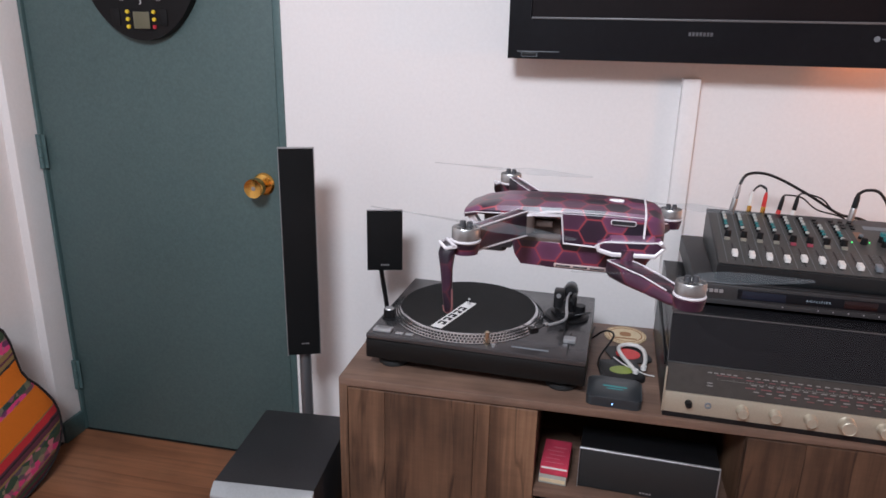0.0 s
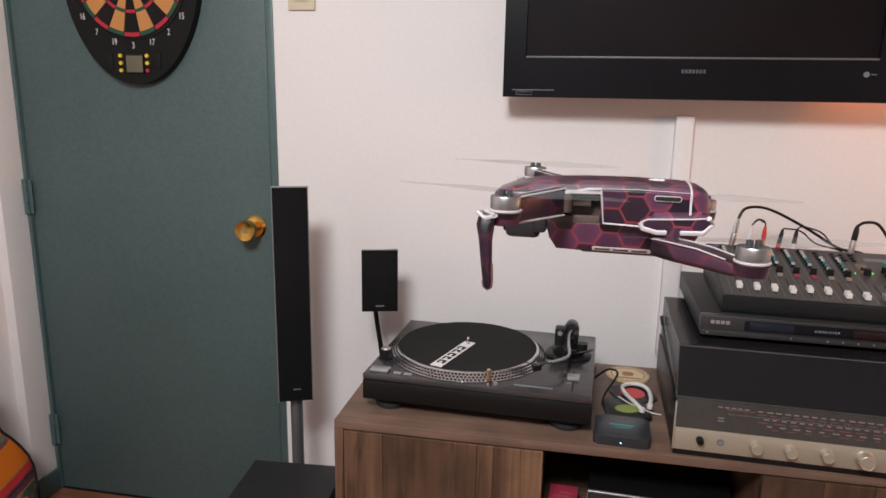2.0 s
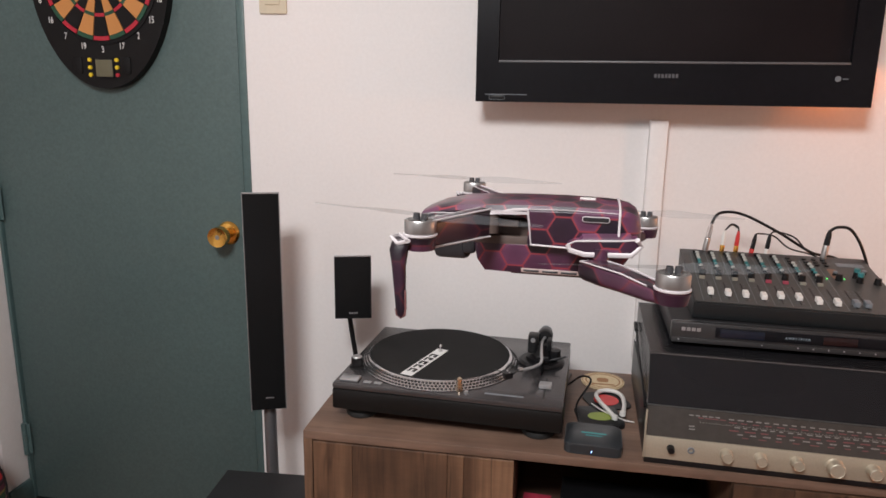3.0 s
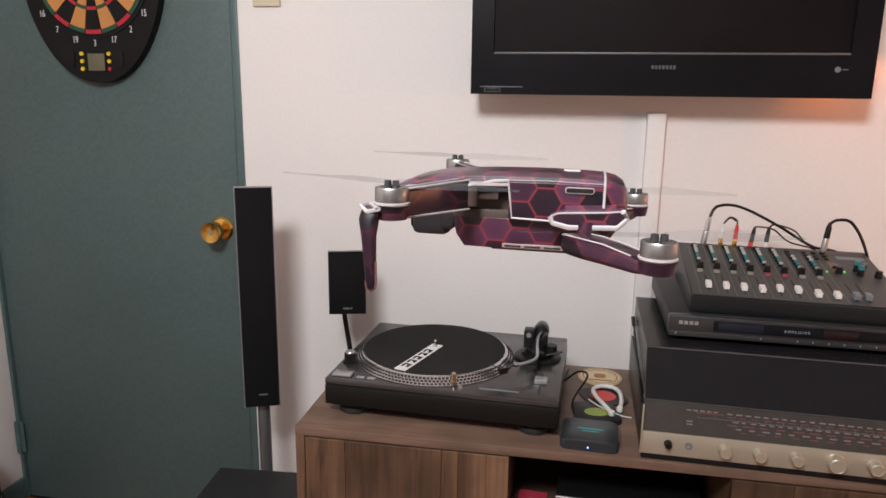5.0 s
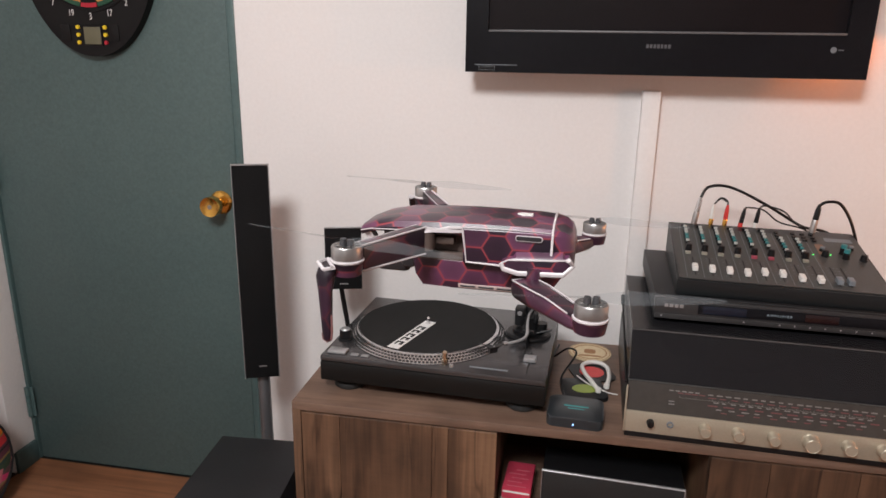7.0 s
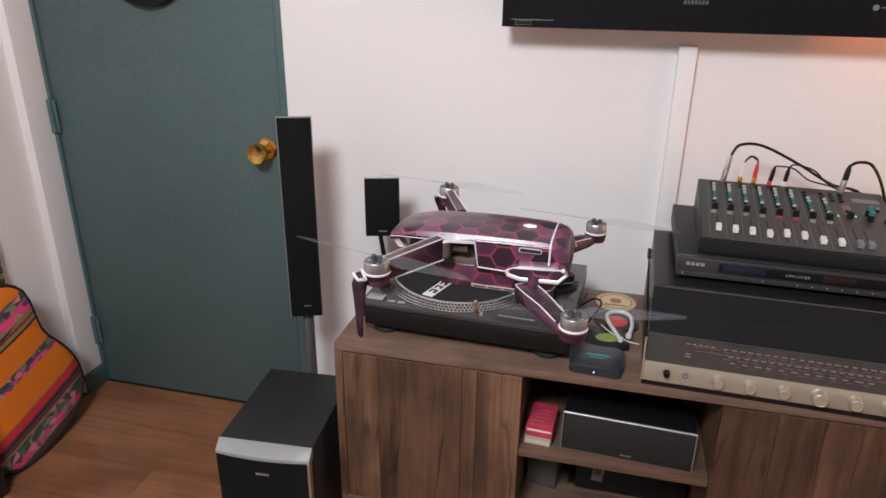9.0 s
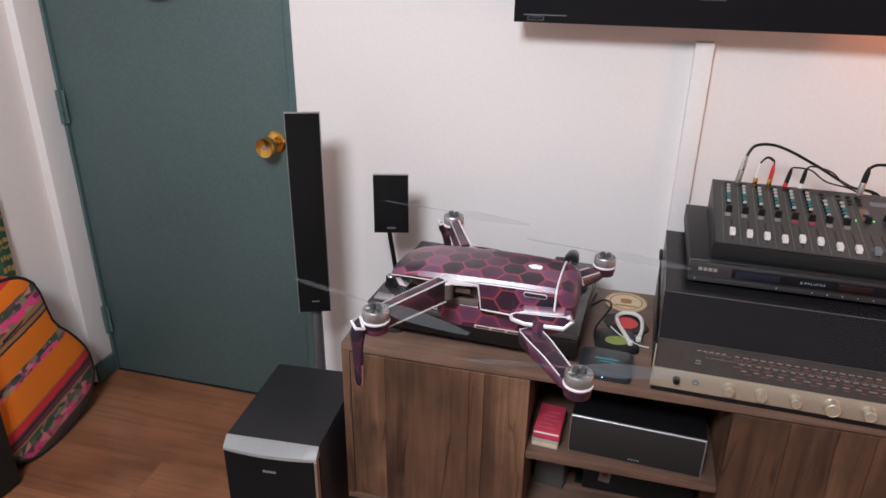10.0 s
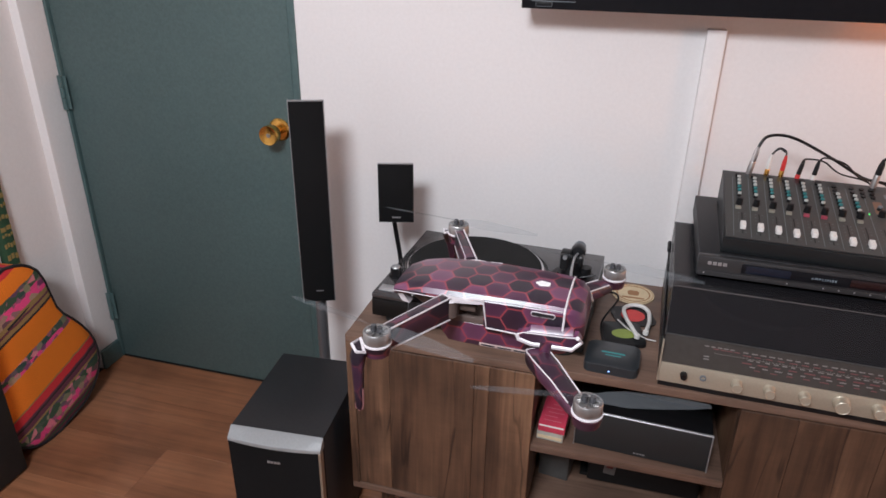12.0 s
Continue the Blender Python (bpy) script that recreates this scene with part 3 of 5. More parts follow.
# ---- television stand ----
CX0, CX1, CY0, CY1, CZ0, CZ1 = -0.235, 0.962, 1.347, 1.765, 0.205, 0.629
stand = thing("tv_stand", pose(0, 0, 0), "rustic brown wood television stand with an open middle niche", "tv stand")
part("top_board", boxed((CX0, CY0, CZ1 - 0.018), (CX1, CY1, CZ1), 0.0015), RUSTICX, stand, "brown wood grain top")
part("bottom_board", boxed((CX0, CY0, CZ0), (CX1, CY1, CZ0 + 0.018), 0.001), RUSTICX, stand)
for x in (CX0, 0.154, 0.5545, CX1 - 0.018):
    part("upright", boxed((x, CY0 + (0.0 if x in (CX0, CX1 - 0.018) else 0.0185), CZ0 + 0.0158), (x + 0.018, CY1 - 0.006, CZ1 - 0.0158), 0.001), RUSTIC, stand)
part("niche_shelf", boxed((0.1722, CY0 + 0.004, 0.412), (0.5543, CY1 - 0.006, 0.429), 0.001), RUSTICX, stand)
part("back_panel", boxed((CX0 + 0.018, CY1 - 0.005, CZ0 + 0.018), (CX1 - 0.018, CY1 - 0.001, CZ1 - 0.018)), BLACKP, stand, "dark back panel")


def cabinet_door(x0, x1, cuts, parent):
    d = part("cabinet_door", boxed((x0, CY0 + 0.004, CZ0 + 0.0215), (x1, CY0 + 0.018, CZ1 - 0.021), 0.001), RUSTIC, parent, "rough sawn brown wood door")
    xs = [x0] + cuts + [x1]
    for a, b in zip(xs, xs[1:]):
        part("plank", boxed((a + 0.0004, CY0 - 0.0005, CZ0 + 0.0215), (b - 0.0004, CY0 + 0.0042, CZ1 - 0.021), 0.0006, 1), RUSTIC, d)
    return d


cabinet_door(-0.2155, 0.1718, [-0.137, 0.048, 0.079], stand)
cabinet_door(0.5549, 0.9425, [0.655, 0.80], stand)
for x, y, sx in ((-0.16, 1.41, -1), (-0.16, 1.70, -1), (0.89, 1.41, 1), (0.89, 1.70, 1)):
    part("leg", rod((x, y, CZ0), (x + 0.03 * sx, y, 0.0), 0.019, 0.012, 18), RUSTIC, stand, "tapered splayed wooden leg")


# ---- turntable ----
tt = thing("turntable", pose(0.039, 1.566, 0.629, 0, 0, -2.6), "black direct drive turntable on the wooden stand", "turntable")
w, d = 0.225, 0.176
part("plinth", boxed((-w, -d, 0.0245), (w, d, 0.0665), 0.004), DECKS, tt, "matte black plinth")
part("top_plate", boxed((-w + 0.0005, -d + 0.0005, 0.0667), (w - 0.0005, d - 0.0005, 0.0785), 0.003), DECK, tt, "dark grey metal top plate")
for x in (-0.178, 0.178):
    for y in (-0.13, 0.13):
        bm = B()
        lathe(bm, [(0.001, 0), (0.029, 0), (0.032, 0.003), (0.0325, 0.008), (0.031, 0.0125), (0.027, 0.014), (0.0265, 0.0244), (0.001, 0.0244)], Matrix.Translation((x, y, 0)), 24)
        part("foot", bm, RUBBER, tt, "round black rubber foot")
PX, PY = -0.045, -0.002
bm = B()
lathe(bm, [(0.001, 0.0787), (0.1665, 0.0787), (0.1675, 0.0802), (0.1525, 0.0932), (0.1505, 0.0942), (0.001, 0.0942)], Matrix.Translation((PX, PY, 0)), 96)
platter = part("platter", bm, surface("platter_rim_metal", (0.66, 0.66, 0.68), 0.2, 0.95, 0.1, 300, 0.05), tt, "machined aluminium platter with a dotted rim")
bm = B()
for row, (rr, zz, n) in enumerate(((0.1648, 0.0832, 132), (0.1602, 0.0872, 132), (0.1556, 0.0911, 132))):
    for k in range(n):
        a = 2 * math.pi * (k + 0.5 * (row % 2)) / n
        q = Matrix.Translation((PX, PY, 0)) @ Matrix.Rotation(a, 4, "Z") @ Matrix.Translation((rr, 0, zz)) @ Matrix.Rotation(radians(41), 4, "Y") @ Matrix.Diagonal((0.0033, 0.0047, 0.0009, 1))
        bmesh.ops.create_cube(bm, size=1, matrix=q)
tagged(part("strobe_dots", mesh_of("strobe_dots", bm, RUBBER), RUBBER, platter, "rows of dark dots between polished studs"), kind="stuff")
bm = B()
lathe(bm, [(0.001, 0.0944), (0.1475, 0.0944), (0.148, 0.0952), (0.1475, 0.0964), (0.001, 0.0964)], Matrix.Translation((PX, PY, 0)), 96)
mat_ob = part("slipmat", bm, FELT, platter, "black felt slipmat")
strip = Matrix.Translation((PX, PY, 0)) @ Matrix.Rotation(radians(-105), 4, "Z")
bm = B()
prism(bm, [(-0.012, -0.0125), (0.146, -0.0125), (0.146, 0.0125), (-0.012, 0.0125)], 0.0007, strip @ Matrix.Translation((0, 0, 0.0966)))
part("slipmat_label", bm, LABELW, platter, "white printed strip with black bars")
bm = B()
for k, (a, b) in enumerate(((0.024, 0.040), (0.046, 0.062), (0.068, 0.084), (0.090, 0.106), (0.112, 0.128))):
    prism(bm, [(a, -0.008), (b, -0.008), (b, -0.0035), (a, -0.0035)], 0.0005, strip @ Matrix.Translation((0, 0, 0.0975)))
    prism(bm, [(a, 0.0025), (b - 0.004 * (k % 2), 0.0025), (b - 0.004 * (k % 2), 0.0085), (a, 0.0085)], 0.0005, strip @ Matrix.Translation((0, 0, 0.0975)))
    prism(bm, [(a, -0.0034), (a + 0.005, -0.0034), (a + 0.005, 0.0024), (a, 0.0024)], 0.0005, strip @ Matrix.Translation((0, 0, 0.0975)))
part("label_bars", bm, FELT, platter)
bm = B()
lathe(bm, [(0.001, 0.096), (0.0055, 0.096), (0.0055, 0.099), (0.0036, 0.1), (0.0036, 0.109), (0.0015, 0.112), (0.0005, 0.1122)], Matrix.Translation((PX, PY, 0)), 18)
part("spindle", bm, CHROME, platter)
# controls along the front edge
part("start_button", boxed((-0.214, -0.163, 0.0787), (-0.176, -0.138, 0.0835), 0.0015), SILVER, tt, "square silver start button")
for x in (-0.165, -0.143):
    part("speed_button", boxed((x, -0.163, 0.0787), (x + 0.016, -0.154, 0.0815), 0.001), SILVER, tt)
bm = B()
lathe(bm, [(0.001, 0.0785), (0.0155, 0.0785), (0.0155, 0.081), (0.0125, 0.083), (0.012, 0.1), (0.0105, 0.1012), (0.001, 0.1012)], Matrix.Translation((-0.203, -0.088, 0)), 28)
pk = part("power_knob", bm, BLACKP, tt, "black power knob with a silver cap")
part("knob_cap", rod((-0.203, -0.088, 0.1011), (-0.203, -0.088, 0.1035), 0.0105, 0.009, 24), SILVER, pk)
bm = B()
lathe(bm, [(0.001, 0.0785), (0.0062, 0.0785), (0.0062, 0.09), (0.0052, 0.0905), (0.0052, 0.104), (0.003, 0.106), (0.001, 0.106)], Matrix.Translation((0.026, -0.152, 0)), 20)
part("target_light", bm, surface("pale_brass", (0.6, 0.5, 0.38), 0.25, 1.0), tt, "brassy stylus lamp post")
part("lamp_switch", rod((0.041, -0.16, 0.0785), (0.041, -0.16, 0.0835), 0.004, 0.004, 16), SILVER, tt)
part("maker_plate", boxed((0.075, -0.153, 0.0786), (0.15, -0.147, 0.0789)), GREYP, tt)
part("pitch_slot", boxed((0.1845, -0.155, 0.0786), (0.1875, -0.05, 0.079)), RUBBER, tt)
part("pitch_slider", boxed((0.174, -0.104, 0.079), (0.198, -0.092, 0.087), 0.0015), SILVER, tt, "silver pitch slider")
part("pitch_slider", boxed((0.174, -0.090, 0.079), (0.198, -0.079, 0.0855), 0.0015), SILVER, tt)
# tonearm
TX, TY = 0.168, 0.038
bm = B()
lathe(bm, [(0.001, 0.0786), (0.049, 0.0786), (0.049, 0.083), (0.044, 0.087), (0.034, 0.088), (0.034, 0.094), (0.02, 0.096), (0.014, 0.11), (0.014, 0.12), (0.001, 0.12)], Matrix.Translation((TX, TY, 0)), 40)
ta = part("tonearm_base", bm, BLACKP, tt, "black stepped tonearm base")
bm = B()
box(bm, (TX - 0.03, TY - 0.012, 0.1), (TX - 0.008, TY + 0.018, 0.14), 0.004)
box(bm, (TX + 0.010, TY - 0.012, 0.108), (TX + 0.02, TY + 0.016, 0.132), 0.003)
box(bm, (TX - 0.022, TY + 0.002, 0.106), (TX + 0.018, TY + 0.014, 0.116), 0.002)
part("gimbal_yoke", bm, BLACKP, ta)
bm = B()
cyl(bm, (TX - 0.019, TY - 0.014, 0.13), (TX - 0.019, TY - 0.0118, 0.13), 0.005, None, 16)
cyl(bm, (TX - 0.0307, TY + 0.003, 0.126), (TX - 0.0298, TY + 0.003, 0.126), 0.005, None, 16)
part("pivot_screws", bm, SILVER, ta)
part("rest_clip", boxed((TX - 0.006, TY - 0.074, 0.112), (TX + 0.018, TY - 0.066, 0.117), 0.001), BLACKP, ta)
part("anti_skate_dial", rod((TX + 0.028, TY - 0.004, 0.096), (TX + 0.028, TY - 0.004, 0.11), 0.012, 0.012, 24), BLACKP, ta)
part("cue_lever", rod((TX + 0.02, TY - 0.03, 0.096), (TX + 0.052, TY - 0.024, 0.104), 0.0025, 0.002, 10), BLACKP, ta)
bm = B()
tube(bm, [(TX + 0.004, TY + 0.03, 0.124), (TX, TY, 0.124), (TX + 0.002, TY - 0.05, 0.121), (TX + 0.006, TY - 0.098, 0.118), (TX - 0.004, TY - 0.122, 0.116), (TX - 0.030, TY - 0.145, 0.1145)], 0.0031, 12, 6)
part("arm_tube", bm, SILVER, ta, "curved silver arm tube")
bm = B()
lathe(bm, [(0.001, 0), (0.015, 0), (0.0165, 0.003), (0.0165, 0.022), (0.014, 0.026), (0.001, 0.026)], Matrix.Translation((TX + 0.003, TY + 0.028, 0.124)) @ Matrix.Rotation(radians(-90), 4, "X"), 28)
cw = part("counterweight", bm, surface("dark_weight", (0.03, 0.03, 0.032), 0.4, 0.5), ta)
bm = B()
lathe(bm, [(0.001, 0), (0.0135, 0), (0.0135, 0.016), (0.011, 0.019), (0.001, 0.019)], Matrix.Translation((TX + 0.003, TY + 0.0545, 0.124)) @ Matrix.Rotation(radians(-90), 4, "X"), 28)
part("weight_end", bm, GREYP, cw, "pale grey end of the counterweight")
bm = B()
hd = Matrix.Translation((TX - 0.03, TY - 0.145, 0.1135)) @ Matrix.Rotation(radians(222), 4, "Z")
prism(bm, [(0, -0.0035), (0.012, -0.0035), (0.018, -0.008), (0.04, -0.0075), (0.04, 0.0075), (0.018, 0.008), (0.012, 0.0035), (0, 0.0035)], 0.0022, hd @ Matrix.Translation((0, 0, 0.001)))
prism(bm, [(0.022, -0.0055), (0.038, -0.0055), (0.04, 0.0055), (0.022, 0.0055)], 0.010, hd @ Matrix.Translation((0, 0, -0.0092)))
prism(bm, [(0.036, -0.0075), (0.039, -0.0075), (0.047, -0.024), (0.044, -0.025)], 0.0012, hd @ Matrix.Translation((0, 0, 0.0018)))
head = part("headshell", bm, BLACKP, ta, "slim black headshell with cartridge and finger lift")
bm = B()
cyl(bm, hd @ Vector((-0.003, 0, 0.002)), hd @ Vector((0.006, 0, 0.002)), 0.0042, None, 18)
part("locking_collar", bm, CHROME, head, "chrome locking collar")
bm = B()
for dy in (-0.004, 0.004):
    cyl(bm, hd @ Vector((0.029, dy, 0.003)), hd @ Vector((0.029, dy, 0.0048)), 0.0014, None, 10)
part("cartridge_screws", bm, SILVER, head)
part("arm_rest", rod((TX + 0.006, TY - 0.07, 0.0787), (TX + 0.006, TY - 0.07, 0.114), 0.0035, 0.003, 12), BLACKP, ta)


# ---- vintage receiver, amplifier and mixer ----
rc = thing("vintage_receiver", pose(0.401, 1.352, 0.629, 0, 0, -1.9), "vintage record receiver with a champagne front and smoked lid", "receiver")
RW, RD = 0.465, 0.373
part("base", boxed((0, 0.003, 0), (RW, RD, 0.011), 0.001), BLACKP, rc)
part("front_panel", boxed((0, 0, 0.0112), (RW, 0.022, 0.052), 0.0015), GOLD, rc, "champagne aluminium control panel")
bm = B()
loft(bm, [[(0.001, 0.004, 0.0522), (0.001, 0.03, 0.0522), (0.001, 0.044, 0.099), (0.001, 0.026, 0.099)], [(RW - 0.001, 0.004, 0.0522), (RW - 0.001, 0.03, 0.0522), (RW - 0.001, 0.044, 0.099), (RW - 0.001, 0.026, 0.099)]])
dial = part("dial_window", bm, DIALG, rc, "dark glass tuning dial with rows of tiny print")
tilt = Matrix.Translation((0, 0.0037, 0.0525)) @ Matrix.Rotation(radians(90 - 25), 4, "X")
rng = random.Random(4)


def dial_words(bm, y, h, x0, x1, step, lo, hi):
    """One line of tiny printed words on the sloping dial."""
    x = x0
    while x < x1:
        l = rng.uniform(lo, hi)
        prism(bm, [(x, y), (x + l, y), (x + l, y + h), (x, y + h)], 0.0004, tilt)
        x += step


for mat_, lines in ((DIALW, ((0.0405, 0.0022, 0.072, 0.125, 0.011, 0.007, 0.0095), (0.0395, 0.0022, 0.138, 0.40, 0.0145, 0.007, 0.0105), (0.027, 0.0020, 0.147, 0.40, 0.0145, 0.006, 0.010),
                             (0.0165, 0.0022, 0.072, 0.084, 0.02, 0.009, 0.011), (0.0215, 0.0022, 0.072, 0.084, 0.02, 0.009, 0.011), (0.0155, 0.0022, 0.152, 0.40, 0.021, 0.008, 0.013),
                             (0.037, 0.0022, 0.418, 0.46, 0.025, 0.014, 0.018), (0.014, 0.0022, 0.418, 0.46, 0.025, 0.012, 0.018))),
                    (DIALR, ((0.0375, 0.0018, 0.087, 0.127, 0.012, 0.009, 0.011), (0.0345, 0.0018, 0.138, 0.40, 0.0195, 0.010, 0.014), (0.021, 0.0022, 0.138, 0.40, 0.026, 0.012, 0.018),
                             (0.0105, 0.0018, 0.16, 0.40, 0.027, 0.009, 0.015)))):
    bm = B()
    for line in lines:
        dial_words(bm, *line)
    tagged(part("dial_print", bm, mat_, dial, "rows of tiny printed words"), "rows of tiny printed words", kind="stuff")
bm = B()
for k in range(58):
    x = 0.09 + k * 0.0055
    prism(bm, [(x, 0.0305), (x + 0.0006, 0.0305), (x + 0.0006, 0.032 + 0.0018 * (k % 5 == 0)), (x, 0.032 + 0.0018 * (k % 5 == 0))], 0.0004, tilt)
prism(bm, [(0.09, 0.0302), (0.405, 0.0302), (0.405, 0.0306), (0.09, 0.0306)], 0.0004, tilt)
part("dial_scale", bm, DIALW, dial)
part("corner_strip", boxed((-0.0032, -0.0012, 0.0112), (-0.0002, 0.004, 0.1015), 0.0005), GOLD, rc, "thin champagne metal corner strip")
part("dial_ledge", boxed((0.0, 0.0262, 0.0992), (RW, 0.045, 0.1018), 0.0006), surface("ledge_plastic", (0.06, 0.062, 0.062), 0.3), rc, "narrow dark ledge above the dial")
part("side_cheek", boxed((-0.002, 0.0042, 0.011), (-0.0002, RD, 0.1), 0.0005), BLACKP, rc)
part("body", boxed((0.001, 0.046, 0.0112), (RW - 0.001, RD - 0.002, 0.0985), 0.001), VENEER, rc)
for x, r, mt, dep in ((0.043, 0.0062, BLACKP, 0.012), (0.135, 0.0098, GOLD, 0.017), (0.19, 0.0098, GOLD, 0.017), (0.248, 0.0098, GOLD, 0.017), (0.307, 0.0135, GOLD, 0.019), (0.366, 0.0108, GOLD, 0.018), (0.42, 0.0108, GOLD, 0.018)):
    bm = B()
    lathe(bm, [(0.0005, 0), (r * 1.08, 0), (r * 1.08, 0.002), (r, 0.003), (r * 0.95, dep - 0.001), (r * 0.86, dep), (r * 0.8, dep - 0.0008), (0.0005, dep - 0.0008)], Matrix.Translation((x, -0.0001, 0.034)) @ Matrix.Rotation(radians(90), 4, "X"), 28)
    part("control_knob", bm, mt, rc, "turned champagne knob" if mt is GOLD else "small black knob")
bm = B()
hoop(bm, [(0.0035, 0), (0.006, 0), (0.006, 0.003), (0.0035, 0.003)], Matrix.Translation((0.077, 0, 0.034)) @ Matrix.Rotation(radians(90), 4, "X"), 20)
part("headphone_jack", bm, GREYP, rc)
# platter seen through the lid
bm = B()
lathe(bm, [(0.001, 0.0988), (0.12, 0.0988), (0.124, 0.104), (0.12, 0.11), (0.001, 0.11)], Matrix.Translation((0.19, 0.22, 0)), 48)
part("record_platter", bm, RUBBER, rc)
bm = B()
lathe(bm, [(0.001, 0.1101), (0.05, 0.1101), (0.05, 0.1106), (0.001, 0.1106)], Matrix.Translation((0.19, 0.22, 0)), 32)
part("platter_label", bm, GREYP, rc)
# smoked lid: sloping front, flat top
bm = B()
LZ = 0.1895
o = [(0.027, 0.102), (0.051, LZ - 0.003), (0.055, LZ), (RD - 0.006, LZ), (RD - 0.003, 0.102)]
i = [(0.030, 0.102), (0.0535, LZ - 0.004), (0.0565, LZ - 0.003), (RD - 0.009, LZ - 0.003), (RD - 0.006, 0.102)]
x0, x1 = 0.001, RW - 0.001
rings = [[(x0, y, z) for y, z in o], [(x1, y, z) for y, z in o]]
loft(bm, rings, True)
rings = [[(x0 + 0.003, y, z) for y, z in i], [(x1 - 0.003, y, z) for y, z in i]]
loft(bm, rings, True)
lid = part("dust_cover", bm, LIDP, rc, "smoked plastic dust cover")
bm = B()
tube(bm, [(0.001, 0.028, 0.1035), (0.001, 0.053, LZ - 0.0012), (RW - 0.001, 0.053, LZ - 0.0012), (RW - 0.001, 0.028, 0.1035)], 0.0011, 6)
tube(bm, [(0.001, 0.055, LZ), (0.001, RD - 0.006, LZ)], 0.0009, 6)
part("lid_edge", bm, LIDE, rc, "polished edge of the cover")
bm = B()
tube(bm, [(-0.0045, 0.02, 0.098), (-0.0045, 0.04, 0.106), (-0.0045, 0.31, 0.147)], 0.002, 8)
cyl(bm, (-0.0045, 0.3, 0.1455), (-0.0045, 0.335, 0.151), 0.0042, None, 12)
part("lid_stay", bm, BLACKP, rc, "thin black stay rod along the side")

av = thing("av_receiver", pose(0.444, 1.444, 0.629 + LZ + 0.0006, 0, 0, -1.5), "black slim home cinema amplifier standing on the lid", "amplifier")
part("case", boxed((0, 0.0155, 0.0085), (0.43, 0.33, 0.0475), 0.002), VENEER, av)
part("undertray", boxed((0.012, 0.022, 0.004), (0.418, 0.33, 0.0083), 0.001), BLACKP, av)
fc = part("fascia", boxed((-0.001, 0, 0.0095), (0.431, 0.0152, 0.0475), 0.003), FASCIA, av, "glossy black plastic fascia")
part("fascia_lip", boxed((0.0, -0.0028, 0.0095), (0.43, -0.0001, 0.0185), 0.001), FASCIA, fc)
for x in (0.035, 0.375):
    for y in (0.05, 0.24):
        part("foot", rod((x, y, 0), (x, y, 0.0039), 0.014, 0.015, 18), RUBBER, av)
part("display_window", boxed((0.075, -0.0018, 0.0225), (0.39, -0.0002, 0.0415), 0.0006), BLACKG, fc, "glossy dark display window")
# dark blue plate drawing a reflection at the display's left
part("blue_reflection", boxed((0.083, -0.0024, 0.024), (0.158, -0.0019, 0.0395), 0.0003), surface("blue_reflection_glass", (0.01, 0.014, 0.026), 0.2), fc)
part("red_window", boxed((0.255, -0.0024, 0.024), (0.31, -0.0019, 0.0395), 0.0003), surface("red_black_glass", (0.016, 0.007, 0.008), 0.2), fc)
bm = B()
for k in range(4):
    box(bm, (0.0165 + k * 0.0088, -0.0015, 0.0315), (0.0232 + k * 0.0088, -0.0002, 0.0378))
part("maker_mark", bm, SILVER, fc, "silver bars of a maker's mark")
writing("display_text", "A M P L I F I E R", 0.0062, WHITEGLOW, fc, pose(0.213, -0.0022, 0.0315, 90), "pale glowing letters")
for x in (0.012, 0.155, 0.215, 0.24, 0.265, 0.29, 0.315, 0.34, 0.365, 0.40):
    part("button", rod((x, -0.0027, 0.0152), (x, -0.0034, 0.0152), 0.0015, None, 10), SILVER, fc)

mx_ = thing("audio_mixer", pose(0.481, 1.464, 0.629 + LZ + 0.0482, 0, 0, -3), "small dark analogue audio mixer with white faders", "mixer")
MW, MD, ZF, ZB = 0.362, 0.28, 0.031, 0.0735
bm = B()
loft(bm, [[(x, 0.004, 0.002), (x, MD, 0.002), (x, MD, ZB), (x, MD - 0.012, ZB + 0.002), (x, 0, ZF), (x, 0, 0.01)] for x in (0, 0.004, MW - 0.004, MW)])
part("chassis", bm, MIXS, mx_, "dark painted steel chassis")
slope = math.atan2(ZB - ZF, MD - 0.012)
PANEL = Matrix.Translation((0, 0, ZF + 0.0006)) @ Matrix.Rotation(slope, 4, "X")
bm = B()
prism(bm, [(0.004, 0.006), (MW - 0.004, 0.006), (MW - 0.004, MD - 0.012), (0.004, MD - 0.012)], 0.0012, PANEL)
part("panel", bm, MIXP, mx_, "dark grey printed panel")


def cap_mesh(name, r, h, mt):
    """A dark knob with a wide coloured cap and a pointer notch."""
    bm = B()
    lathe(bm, [(r * 1.12, 0), (r * 1.12, 0.0015), (r, 0.002), (r * 0.95, h * 0.62), (r * 0.93, h * 0.64), (r * 0.9, h * 0.96), (r * 0.72, h), (0.0004, h)], seg=14)
    me = mesh_of(name, bm, BLACKP)
    me.materials.append(mt)
    for p in me.polygons:
        if p.center.z > h * 0.66:
            p.material_index = 1
    return me


